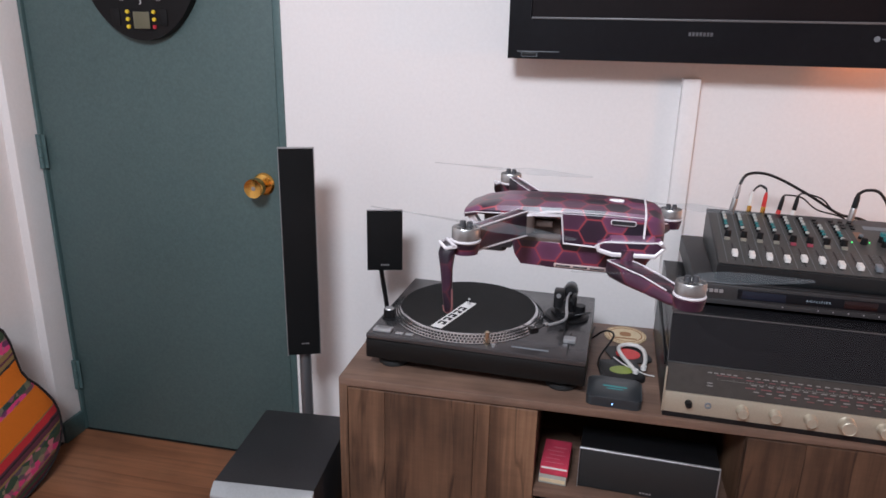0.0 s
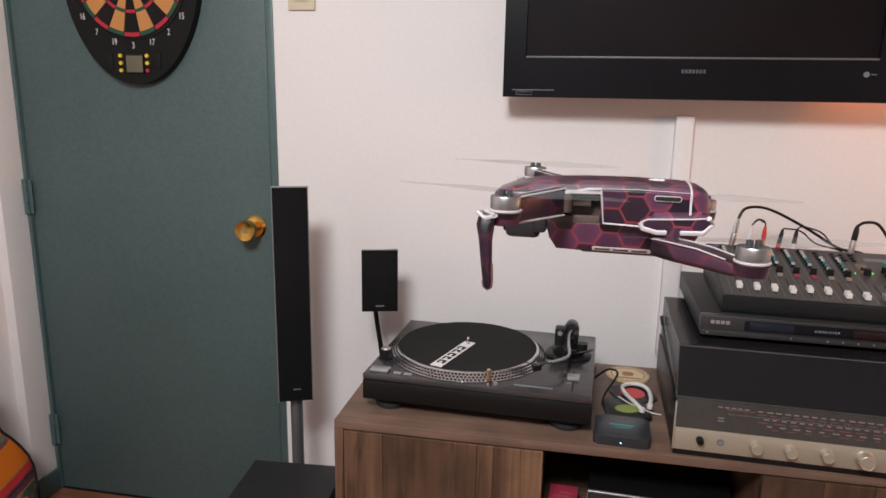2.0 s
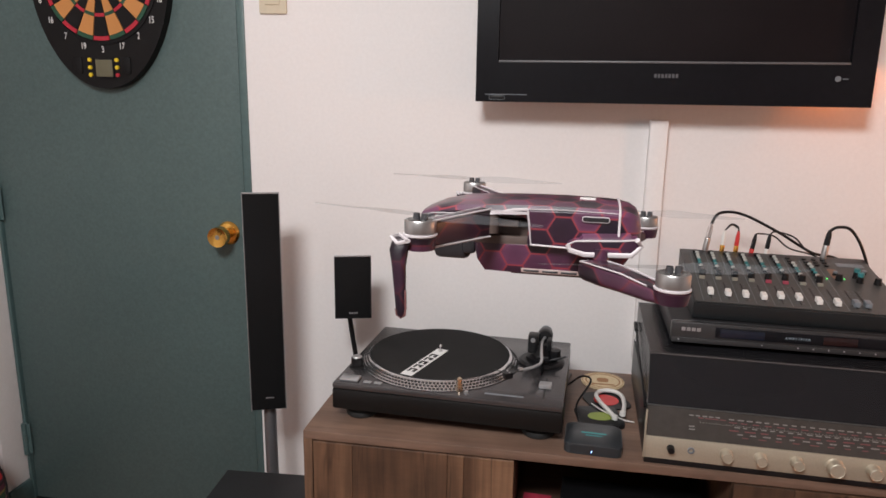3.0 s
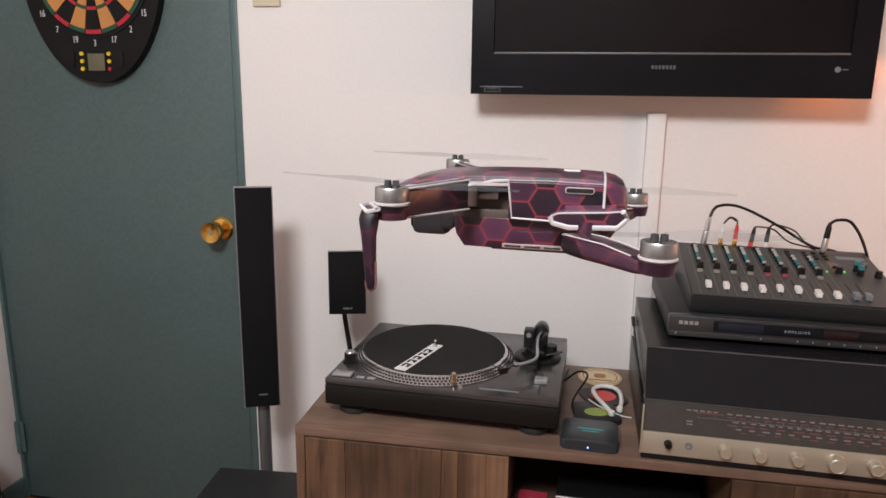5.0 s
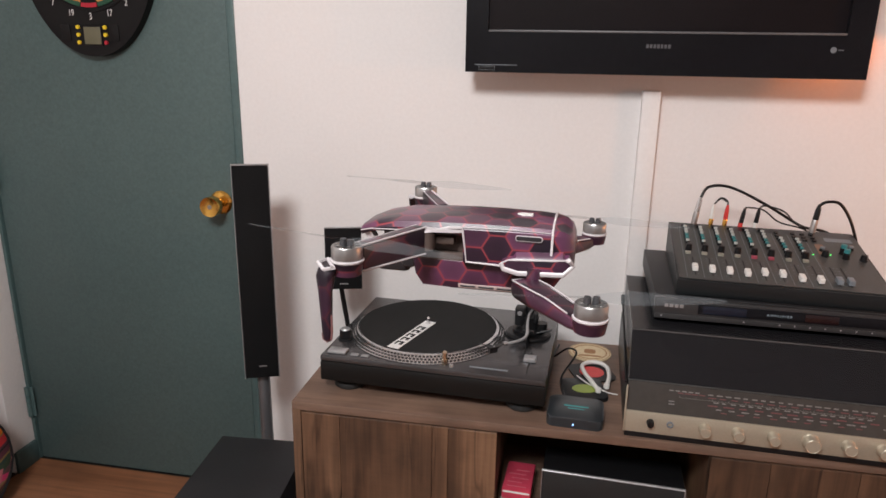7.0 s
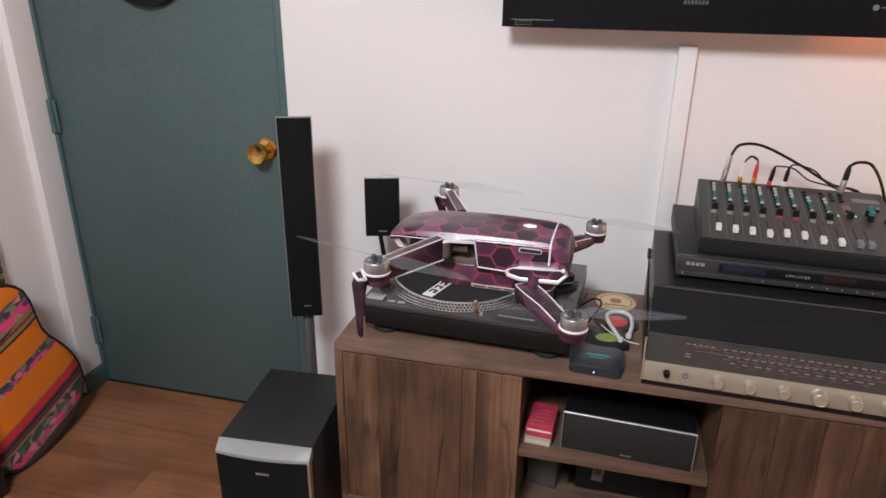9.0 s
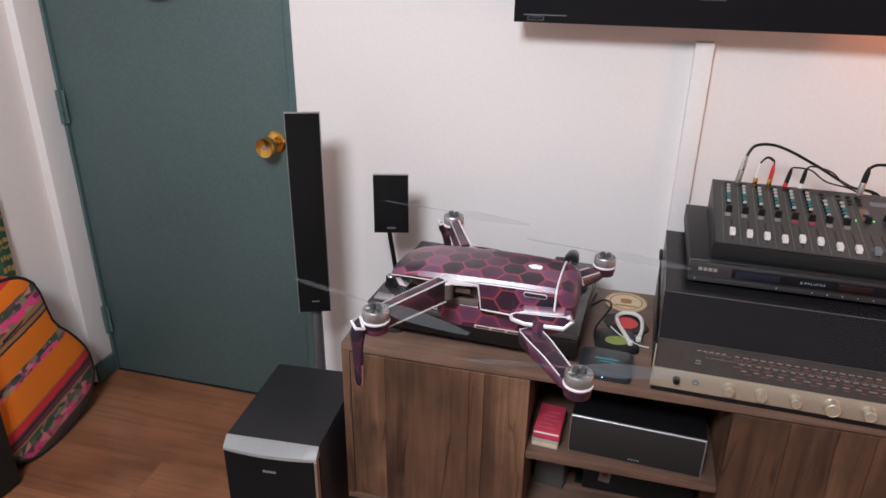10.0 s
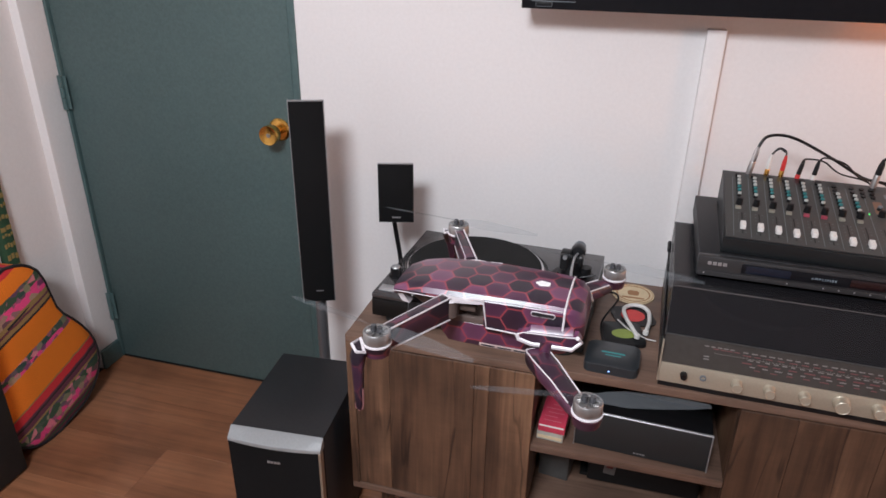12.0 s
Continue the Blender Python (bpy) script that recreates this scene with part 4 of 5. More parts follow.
CAPW = surface("pale_cap_plastic", (0.42, 0.44, 0.42), 0.4, vary=0.08)
K_W, K_T, K_G = cap_mesh("white_cap", 0.0041, 0.0088, CAPW), cap_mesh("teal_cap", 0.0041, 0.0088, TEALP), cap_mesh("grey_cap", 0.0047, 0.0085, GREYP)
K_B = cap_mesh("black_cap", 0.0064, 0.0125, BLACKP)
K_TALL = cap_mesh("tall_teal_cap", 0.0062, 0.02, TEALP)
bm = B()
for dy in (-0.0049, 0.0049):
    prism(bm, round_rect(0.0098, 0.0088, 0.0012, 2), 0.0085, Matrix.Translation((0, dy, 0)), bevel=0.0008)
F_W = mesh_of("fader_cap", bm, WHITEP)
bm = B()
prism(bm, round_rect(0.0105, 0.0185, 0.0015, 2), 0.0085, bevel=0.001)
F_G = mesh_of("fader_cap_grey", bm, GREYP)
CH = 0.0306
pitch_y = [0.240, 0.2255, 0.211, 0.1965, 0.182, 0.1675, 0.1525]
BEIGE = surface("beige_button", (0.24, 0.23, 0.19), 0.5)
REDB = surface("lit_pink_button", (0.3, 0.05, 0.08), 0.5)
for c in range(10):
    x = 0.034 + c * CH - (0.012 if c == 9 else 0)
    fy = (0.044, 0.042, 0.041, 0.038, 0.046, 0.045, 0.034, 0.033, 0.034, 0.034)[c]
    part("fader_cap", F_W if c < 8 else F_G, None, mx_, "", PANEL @ Matrix.Translation((x, fy, 0.003)))
    bm = B()
    prism(bm, [(x - 0.001, 0.022), (x + 0.001, 0.022), (x + 0.001, 0.1), (x - 0.001, 0.1)], 0.0004, PANEL @ Matrix.Translation((0, 0, 0.0012)))
    part("fader_slot", bm, RUBBER, mx_)
    bm = B()
    for k in range(7):
        y = 0.028 + k * 0.0115
        for dx in (-0.0075, 0.0045):
            prism(bm, [(x + dx, y), (x + dx + 0.003, y), (x + dx + 0.003, y + 0.0007), (x + dx, y + 0.0007)], 0.0003, PANEL @ Matrix.Translation((0, 0, 0.0012)))
    part("fader_scale", bm, GREYP, mx_)
    if c < 8:
        caps = (K_W, K_W, K_W, K_T, K_T, K_W) if c < 6 else (None, None, K_W, K_W, K_T, K_T)
        for y, cap in zip(pitch_y, caps):
            if cap:
                part("knob", cap, None, mx_, "", PANEL @ Matrix.Translation((x - 0.004, y, 0.0012)))
        if c > 5:
            part("knob", K_W, None, mx_, "", PANEL @ Matrix.Translation((x - 0.004, pitch_y[6], 0.0012)))
        part("level_knob", K_B, None, mx_, "tall black knob", PANEL @ Matrix.Translation((x - 0.004, 0.136, 0.0012)))
        bm = B()
        prism(bm, round_rect(0.0105, 0.0075, 0.0012, 2), 0.0045, PANEL @ Matrix.Translation((x - 0.007, 0.1165, 0.0012)), 0.0006)
        part("push_button", bm, REDB if c in (4, 5) else BEIGE, mx_)
for x, y, mt in ((0.283, 0.176, K_G), (0.283, 0.152, K_B), (0.318, 0.168, K_TALL), (0.318, 0.146, K_TALL), (0.348, 0.142, K_B), (0.338, 0.19, K_G)):
    part("knob", mt, None, mx_, "", PANEL @ Matrix.Translation((x, y, 0.0012)))
bm = B()
prism(bm, round_rect(0.016, 0.05, 0.004, 3), 0.0003, PANEL @ Matrix.Translation((0.283, 0.182, 0.0012)))
part("copper_print", bm, surface("copper_print", (0.2, 0.11, 0.07), 0.5), mx_, "copper coloured printed field")
bm = B()
cyl(bm, (0, 0, 0.001), (0, 0, 0.004), 0.0048, None, 14)
SOCKET = mesh_of("phono_socket", bm, BLACKP)
for x in (0.212, 0.244, 0.262, 0.279):
    for y in (0.252, 0.236, 0.222):
        part("phono_socket", SOCKET, None, mx_, "", PANEL @ Matrix.Translation((x, y, 0)))
for x, y in ((0.262, 0.152), (0.294, 0.156), (0.331, 0.178)):
    part("level_led", rod(PANEL @ Vector((x, y, 0.001)), PANEL @ Vector((x, y, 0.0035)), 0.0015, None, 10), GREENGLOW, mx_, "lit green level light")
for c in range(6):
    part("jack_socket", rod(PANEL @ Vector((0.030 + c * CH, 0.256, 0.001)), PANEL @ Vector((0.030 + c * CH, 0.256, 0.006)), 0.006, None, 16), BLACKP, mx_)
bm = B()
prism(bm, round_rect(0.05, 0.018, 0.002, 2), 0.0006, PANEL @ Matrix.Translation((0.325, 0.232, 0.0012)))
part("panel_badge", bm, GREYP, mx_)
LINEP = surface("pale_blue_print", (0.16, 0.19, 0.2), 0.5)
for c in range(9):
    x = 0.018 + c * CH
    bm = B()
    prism(bm, [(x, 0.012), (x + 0.0009, 0.012), (x + 0.0009, 0.25), (x, 0.25)], 0.0003, PANEL @ Matrix.Translation((0, 0, 0.0012)))
    part("channel_line", bm, LINEP, mx_)

# plugs and cords on the mixer
def plug(name, x, y, z, tilt_, sleeve, barrel, label, cord, big=False):
    seat = pose(0.481, 1.464, 0, 0, 0, -3) @ Matrix.Translation((-0.487, -1.445, -0.009))
    x, y, z = seat @ Vector((x, y, z))
    cord = [seat @ Vector(c) for c in cord]
    th = thing(name, pose(x, y, z), label, "cable")
    r = 0.0062 if big else 0.0048
    bm = B()
    lathe(bm, [(0.001, 0), (r, 0), (r, 0.032 if big else 0.016), (r * 0.85, 0.034 if big else 0.018), (0.001, 0.034 if big else 0.018)], Matrix.Rotation(radians(tilt_), 4, "Y"), 18)
    p = part("plug_barrel", bm, barrel, th)
    h0 = 0.034 if big else 0.018
    bm = B()
    lathe(bm, [(0.001, h0), (r * 0.98, h0), (r * 0.9, h0 + 0.02), (r * 0.5, h0 + 0.032), (0.001, h0 + 0.032)], Matrix.Rotation(radians(tilt_), 4, "Y"), 18)
    part("plug_sleeve", bm, sleeve, p)
    top = Matrix.Rotation(radians(tilt_), 4, "Y") @ Vector((0, 0, h0 + 0.03))
    bm = B()
    tube(bm, [top] + [Vector(c) - Vector((x, y, z)) for c in cord], 0.0032 if big else 0.0018, 8, 8)
    part("cord", bm, BLACKP, th)
    return th


plug("jack_cable", 0.537, 1.715, 0.945, 8, CHROME, STEEL, "steel jack plug with a thick black cord", [(0.562, 1.725, 1.032), (0.61, 1.74, 1.030), (0.69, 1.76, 0.992), (0.77, 1.79, 0.945), (0.84, 1.80, 0.92), (0.86, 1.82, 0.80)], True)
plug("white_plug", 0.572, 1.716, 0.947, 3, WHITEP, BRASS, "white plug in a brass adapter", [(0.582, 1.72, 1.004), (0.59, 1.72, 1.009), (0.60, 1.72, 1.003)])
plug("red_plug", 0.600, 1.716, 0.947, 3, REDP, BRASS, "red plug in a brass adapter", [(0.601, 1.72, 1.005), (0.588, 1.725, 1.009), (0.578, 1.74, 0.99)])
plug("black_red_plug", 0.631, 1.718, 0.942, 8, BLACKP, REDP, "black plug with a red ring and cord", [(0.645, 1.725, 0.992), (0.68, 1.74, 0.985), (0.72, 1.77, 0.955), (0.80, 1.80, 0.92), (0.82, 1.82, 0.80)])
plug("black_white_plug", 0.661, 1.718, 0.944, 6, BLACKP, WHITEP, "black plug with a white ring and cord", [(0.678, 1.725, 0.998), (0.72, 1.74, 0.985), (0.76, 1.77, 0.95), (0.83, 1.80, 0.92), (0.84, 1.82, 0.80)])
plug("xlr_cable", 0.772, 1.712, 0.944, 6, BLACKP, STEEL, "silver and black microphone plug with a looping cord", [(0.794, 1.715, 1.016), (0.822, 1.72, 1.010), (0.85, 1.72, 0.965), (0.87, 1.73, 0.90), (0.875, 1.78, 0.80)], True)


# ---- small things on the stand ----
bx = thing("media_box", pose(0.314, 1.403, 0.6292, 0, 0, -3), "small black streaming box with a teal mark", "media box")
bm = B()
prism(bm, round_rect(0.104, 0.09, 0.014), 0.019, bevel=0.003)
part("case", bm, BOXTOP, bx)
bm = B()
box(bm, (-0.022, 0.003, 0.01905), (0.024, 0.0075, 0.0193))
box(bm, (-0.014, -0.006, 0.01905), (0.016, -0.003, 0.0193))
part("lit_mark", bm, TEALGLOW, bx, "teal bars of a lit mark")
part("status_led", rod((-0.002, -0.0448, 0.0075), (-0.002, -0.0456, 0.0075), 0.0012, None, 10), BLUEGLOW, bx)
bm = B()
tube(bm, [(-0.02, 0.045, 0.012), (-0.03, 0.08, 0.008), (-0.035, 0.12, 0.022), (-0.01, 0.16, 0.058), (-0.03, 0.2, 0.05), (-0.06, 0.24, 0.01), (-0.055, 0.33, 0.0)], 0.0022, 8, 8)
part("power_cord", bm, BLACKP, bx)
co = thing("beer_mat", pose(0.347, 1.703, 0.6292), "round cream cardboard coaster printed with a ring", "coaster")
part("disc", rod((0, 0, 0), (0, 0, 0.003), 0.048, None, 48), CREAM, co)
bm = B()
hoop(bm, [(0.036, 0.003), (0.039, 0.003), (0.039, 0.0033), (0.036, 0.0033)], seg=40)
hoop(bm, [(0.0445, 0.003), (0.046, 0.003), (0.046, 0.0033), (0.0445, 0.0033)], seg=40)
prism(bm, round_rect(0.026, 0.024, 0.008), 0.0003, Matrix.Translation((0, 0.003, 0.003)))
prism(bm, round_rect(0.05, 0.007, 0.002), 0.0003, Matrix.Translation((0, -0.021, 0.003)))
part("print", bm, surface("brown_print", (0.33, 0.17, 0.08), 0.8), co, "brown printed emblem")
cr = thing("red_coaster", pose(0.349, 1.598, 0.6292, 0, 0, 20), "black coaster with a round red emblem", "coaster")
bm = B()
prism(bm, round_rect(0.088, 0.088, 0.02), 0.003)
part("disc", bm, BLACKP, cr)
part("emblem", rod((0, 0, 0.003), (0, 0, 0.0035), 0.026, None, 32), REDP, cr)
gs = thing("green_sticker_case", pose(0.33, 1.51, 0.6292, 0, 0, 12), "flat black case with a green round sticker", "case")
bm = B()
prism(bm, round_rect(0.085, 0.09, 0.012), 0.008, bevel=0.002)
part("case", bm, BLACKP, gs)
bm = B()
prism(bm, [(0.026 * math.cos(a * math.pi / 12), 0.018 * math.sin(a * math.pi / 12)) for a in range(24)], 0.0006, Matrix.Translation((0.002, -0.004, 0.008)))
part("sticker", bm, GREENS, gs, "lime green oval sticker")
bm = B()
tube(bm, [(0.376, 1.514, 0.6435), (0.3815, 1.545, 0.643), (0.384, 1.575, 0.6395), (0.382, 1.615, 0.637), (0.368, 1.636, 0.637), (0.345, 1.636, 0.637), (0.329, 1.615, 0.637), (0.3335, 1.575, 0.639), (0.3465, 1.53, 0.643), (0.359, 1.494, 0.6435)], 0.0046, 12, 8)
for p in ((0.376, 1.514, 0.6435), (0.359, 1.494, 0.6435)):
    hoop(bm, [(0.0018, -0.0042), (0.0058, -0.0042), (0.0062, 0.0), (0.0058, 0.0042), (0.0018, 0.0042)], Matrix.Translation(p), 18)
solo("white_cable_loop", bm, WHITEP, "folded loop of white cable lying on the coasters", "cable")
bm = B()
tube(bm, [(0.317, 1.56, 0.6388), (0.338, 1.528, 0.6395), (0.366, 1.505, 0.6388), (0.381, 1.503, 0.6345), (0.3985, 1.506, 0.6312)], 0.0014, 6, 8)
solo("thin_white_cord", bm, WHITEP, "thin white cord trailing to the receiver", "cable")

# niche: centre speaker, game boxes, things in the lower bay
cs = thing("centre_speaker", pose(0.391, 1.3745, 0.429, 0, 0, -2.8), "black centre loudspeaker with a silver front edge in the niche", "speaker")
part("cabinet", boxed((-0.132, 0.004, 0.0), (0.132, 0.088, 0.091), 0.003), BLACKP, cs)
part("grille", boxed((-0.1305, -0.001, 0.002), (0.1305, 0.0038, 0.0885), 0.002), CLOTHG, cs, "black cloth grille")
bm = B()
box(bm, (-0.133, -0.002, 0.0888), (0.133, 0.004, 0.0922), 0.001, 1)
box(bm, (0.1308, -0.002, 0.0), (0.1330, 0.004, 0.0887), 0.0006, 1)
box(bm, (-0.1330, -0.002, 0.0), (-0.1315, 0.004, 0.0887), 0.0005, 1)
part("silver_edge", bm, SILVER, cs)
bm = B()
for k in range(4):
    box(bm, (-0.0105 + k * 0.006, -0.0015, 0.0085), (-0.006 + k * 0.006, -0.0008, 0.0115))
part("maker_mark", bm, SILVER, cs)
gb = thing("game_case", pose(0.2125, 1.425, 0.4292, 0, 0, -4), "clear plastic case lying flat in the niche", "case")
part("case", boxed((-0.028, -0.052, 0), (0.028, 0.05, 0.022), 0.002), CARDG, gb)
part("paper_inlay", boxed((-0.026, -0.0527, 0.005), (0.026, -0.0522, 0.013)), CREAM, gb)
gc = thing("red_card_box", pose(0.2135, 1.422, 0.4514, 0, 0, -3), "pink and red printed card box on the clear case", "box")
part("box", boxed((-0.028, -0.05, 0), (0.028, 0.05, 0.02), 0.0015), PINKC, gc)
part("print_band", boxed((-0.026, -0.0506, 0.0145), (0.026, -0.0502, 0.0185)), LABELW, gc)
for k, (a, b) in enumerate(((-0.02, 0.018), (-0.02, 0.008), (-0.014, 0.02), (-0.02, 0.014), (-0.008, 0.02))):
    part("print_line", boxed((a, -0.036 + k * 0.014, 0.0201), (b, -0.0335 + k * 0.014, 0.0203)), LABELP, gc)
lb = thing("paper_box", pose(0.225, 1.55, 0.2235, 0, 0, -8), "stacked pale case in the dark lower bay", "box")
part("box", boxed((-0.035, -0.06, 0), (0.035, 0.06, 0.09), 0.002), SHADEDCASE, lb)
dv_ = thing("black_device", pose(0.37, 1.50, 0.2235), "black equipment filling the dark lower bay", "device")
part("case", boxed((-0.075, 0.0, 0.008), (0.175, 0.25, 0.155), 0.004), BLACKP, dv_)
for x in (-0.08, 0.15):
    part("foot", boxed((x - 0.012, 0.02, 0), (x + 0.012, 0.24, 0.0078)), RUBBER, dv_)
pc = thing("playing_card", pose(0.342, 1.4977, 0.248, 0, 6, 0), "printed card stuck to the black equipment in the lower bay", "card")
part("card", boxed((-0.013, 0, 0.012), (0.013, 0.001, 0.072)), SHADEDP, pc)
part("card_print", boxed((-0.008, -0.0006, 0.03), (0.006, -0.0001, 0.05)), SHADEDR, pc)


# ---- loudspeakers ----
tw = thing("tower_speaker", pose(-0.450, 1.668, 0, 0, 0, 21), "tall slim black loudspeaker on a silver pole", "speaker")
bm = B()
loft(bm, [[(x * k, y, z0), (x * k, y, z1), (-x * k, y, z1), (-x * k, y, z0)] for x, k, y, z0, z1 in ((0.0415, 1.0, 0.005, 0.498, 1.036), (0.0415, 1.0, 0.02, 0.498, 1.031), (0.0415, 0.86, 0.05, 0.498, 1.008), (0.0415, 0.7, 0.055, 0.5, 1.0))])
part("cabinet", bm, BLACKP, tw)
bm = B()
box(bm, (-0.0425, 0.0, 0.497), (-0.0405, 0.01, 1.038), 0.0006, 1)
box(bm, (0.0405, 0.0, 0.497), (0.0425, 0.01, 1.038), 0.0006, 1)
box(bm, (-0.0404, 0.0, 1.0345), (0.0404, 0.006, 1.038), 0.0006, 1)
part("edge_trim", bm, SILVER, tw, "silver edge strip")
part("grille", boxed((-0.0402, -0.002, 0.5), (0.0402, 0.0048, 1.034), 0.0015), GRILLE, tw, "black cloth grille")
bm = B()
for k in range(4):
    box(bm, (-0.006 + k * 0.005, -0.0026, 0.53), (-0.0025 + k * 0.005, -0.002, 0.533))
part("maker_mark", bm, SILVER, tw)
part("pole", rod((0.0, 0.035, 0.03), (0.0, 0.035, 0.4978), 0.0155, None, 24), surface("brushed_grey_pole", (0.2, 0.2, 0.21), 0.35, 0.6, 0.08, 200, 0.05), tw, "brushed grey metal pole")
bm = B()
lathe(bm, [(0.001, 0), (0.125, 0), (0.13, 0.004), (0.125, 0.012), (0.03, 0.03), (0.001, 0.03)], Matrix.Translation((0, 0.035, 0)), 40)
part("base", bm, BLACKP, tw)

ss = thing("satellite_speaker", pose(-0.246, 1.715, 0, 0, 0, 16), "small black satellite loudspeaker on a thin stand", "speaker")
bm = B()
loft(bm, [[(x * k, y, z0), (x * k, y, z1), (-x * k, y, z1), (-x * k, y, z0)] for x, k, y, z0, z1 in ((0.0435, 1.0, 0.004, 0.733, 0.8882), (0.0435, 1.0, 0.016, 0.733, 0.883), (0.0435, 0.88, 0.055, 0.735, 0.853), (0.0435, 0.75, 0.065, 0.738, 0.845))])
part("cabinet", bm, BLACKP, ss)
part("grille", boxed((-0.0415, -0.002, 0.735), (0.0415, 0.0038, 0.8855), 0.0015), GRILLE, ss, "black cloth grille")
part("edge_trim", boxed((-0.0436, -0.001, 0.8868), (0.0436, 0.0035, 0.8902), 0.0008), SILVER, ss, "silver top strip")
bm = B()
for k in range(4):
    box(bm, (-0.01 + k * 0.0055, -0.0026, 0.747), (-0.006 + k * 0.0055, -0.002, 0.7505))
part("maker_mark", bm, SILVER, ss)
bm = B()
tube(bm, [(-0.012, 0.08, 0.745), (-0.012, 0.08, 0.722), (-0.007, 0.08, 0.68), (0.006, 0.08, 0.58), (0.012, 0.08, 0.45), (0.012, 0.08, 0.015)], 0.0062, 12, 4)
part("stand_pole", bm, BLACKP, ss, "thin bent black pole")
part("neck", boxed((-0.02, 0.0655, 0.735), (-0.004, 0.09, 0.76), 0.003), BLACKP, ss)
part("stand_foot", boxed((-0.03, 0.055, 0), (0.05, 0.16, 0.015), 0.004), BLACKP, ss)

sb = thing("subwoofer", pose(-0.3815, 1.2575, 0, 0, 0, 4.2), "black subwoofer with a silver band on the floor", "subwoofer")
SW = 0.1095
part("cabinet", boxed((-SW, 0.0245, 0.012), (SW, 0.316, 0.388), 0.002), VENEER, sb, "black vinyl covered cabinet")
n = 12
bow = [(-SW + 2 * SW * k / n, -0.009 * (1 - (2 * k / n - 1) ** 2)) for k in range(n + 1)]
bm = B()
loft(bm, [[(x, 0.024, 0.362), (x, y + 0.0005, 0.362), (x, y, 0.3665), (x, y + 0.0015, 0.3705), (x, 0.022, 0.3878), (x, 0.024, 0.3882)] for x, y in bow])
part("silver_band", bm, BANDS, sb, "sloping bowed silver plastic band")
bm = B()
prism(bm, [(x, y + 0.0015) for x, y in bow] + [(SW, 0.0242), (-SW, 0.0242)], 0.339, Matrix.Translation((0, 0, 0.0225)))
part("front_grille", bm, GRILLE, sb, "bowed black front")
part("side_trim", boxed((SW - 0.005, -0.0012, 0.02), (SW + 0.001, 0.0155, 0.3615), 0.001, 1), surface("pale_trim", (0.3, 0.24, 0.18), 0.4, 0.4), sb, "pale metal edge strip")
bm = B()
for k in range(4):
    box(bm, (-0.014 + k * 0.008, -0.0092, 0.323), (-0.008 + k * 0.008, -0.0065, 0.328))
part("maker_mark", bm, SILVER, sb)
for x in (-0.09, 0.09):
    for y in (0.03, 0.28):
        part("foot", rod((x, y, 0), (x, y, 0.012), 0.015, None, 16), RUBBER, sb)

bk = thing("black_case", pose(-1.30, 1.17, 0), "tall black case standing against the side wall", "case")
part("body", boxed((-0.06, -0.2, 0.006), (0.072, 0.172, 0.55), 0.01), RUBBER, bk)
for y in (-0.17, 0.14):
    part("foot", boxed((-0.06, y, 0), (0.06, y + 0.03, 0.006)), RUBBER, bk)


# ---- guitar in a striped cloth bag, leaning on the side wall ----
gt = thing("guitar_in_bag", pose(-1.262, 1.553, 0.016, 13, -3.0, 0), "guitar in a bright striped woven cloth bag against the wall", "guitar")


def guitar_half(z):
    """Half width of the bag's body at height z."""
    pts = [(0.0, 0.055), (0.012, 0.105), (0.04, 0.15), (0.08, 0.18), (0.13, 0.194), (0.19, 0.19), (0.25, 0.17), (0.30, 0.146), (0.335, 0.138), (0.38, 0.141), (0.43, 0.146), (0.47, 0.142), (0.505, 0.122), (0.525, 0.095), (0.54, 0.06)]
    for (z0, a), (z1, b) in zip(pts, pts[1:]):
        if z <= z1:
            return a + (b - a) * (z - z0) / (z1 - z0)
    return 0.06


zs = [0, 0.006, 0.016, 0.03, 0.05, 0.08, 0.11, 0.14, 0.18, 0.22, 0.26, 0.30, 0.335, 0.38, 0.43, 0.47, 0.495, 0.513, 0.528, 0.54]
outline = [(guitar_half(z), z) for z in zs] + [(-guitar_half(z), z) for z in reversed(zs)]
bm = B()
rings = []
for x, s in ((-0.10, 0.985), (-0.094, 1.0), (-0.012, 1.0), (-0.003, 0.992), (0.004, 0.94), (0.008, 0.75), (0.010, 0.4)):
    rings.append([(x, y * s, 0.27 + (z - 0.27) * s) for y, z in outline])
loft(bm, rings)
part("bag_body", bm, CLOTH, gt, "orange, pink and maroon striped woven cloth")
bm = B()
tube(bm, [(-0.004, y * 1.0, z) for y, z in outline + outline[:1]], 0.005, 8)
part("piping", bm, PIPING, gt, "black piped edge")
bm = B()
loft(bm, [[(-0.05 + x_, y_, z) for x_, y_ in round_rect(0.07 * k, 0.115 * k, 0.02 * k, 4)] for z, k in ((0.528, 1.0), (0.56, 0.9), (0.62, 0.78), (0.80, 0.72), (0.93, 0.74), (0.99, 0.66), (1.0, 0.5))])
part("neck_cover", bm, CLOTH, gt, "striped woven cloth round the neck")
bm = B()
tube(bm, [(0.009, -0.03, 0.40), (0.0075, 0.03, 0.405), (0.004, 0.085, 0.41), (0.003, 0.093, 0.4)], 0.0035, 8, 4)
part("zip", bm, PIPING, gt, "dark zip of the front pocket")


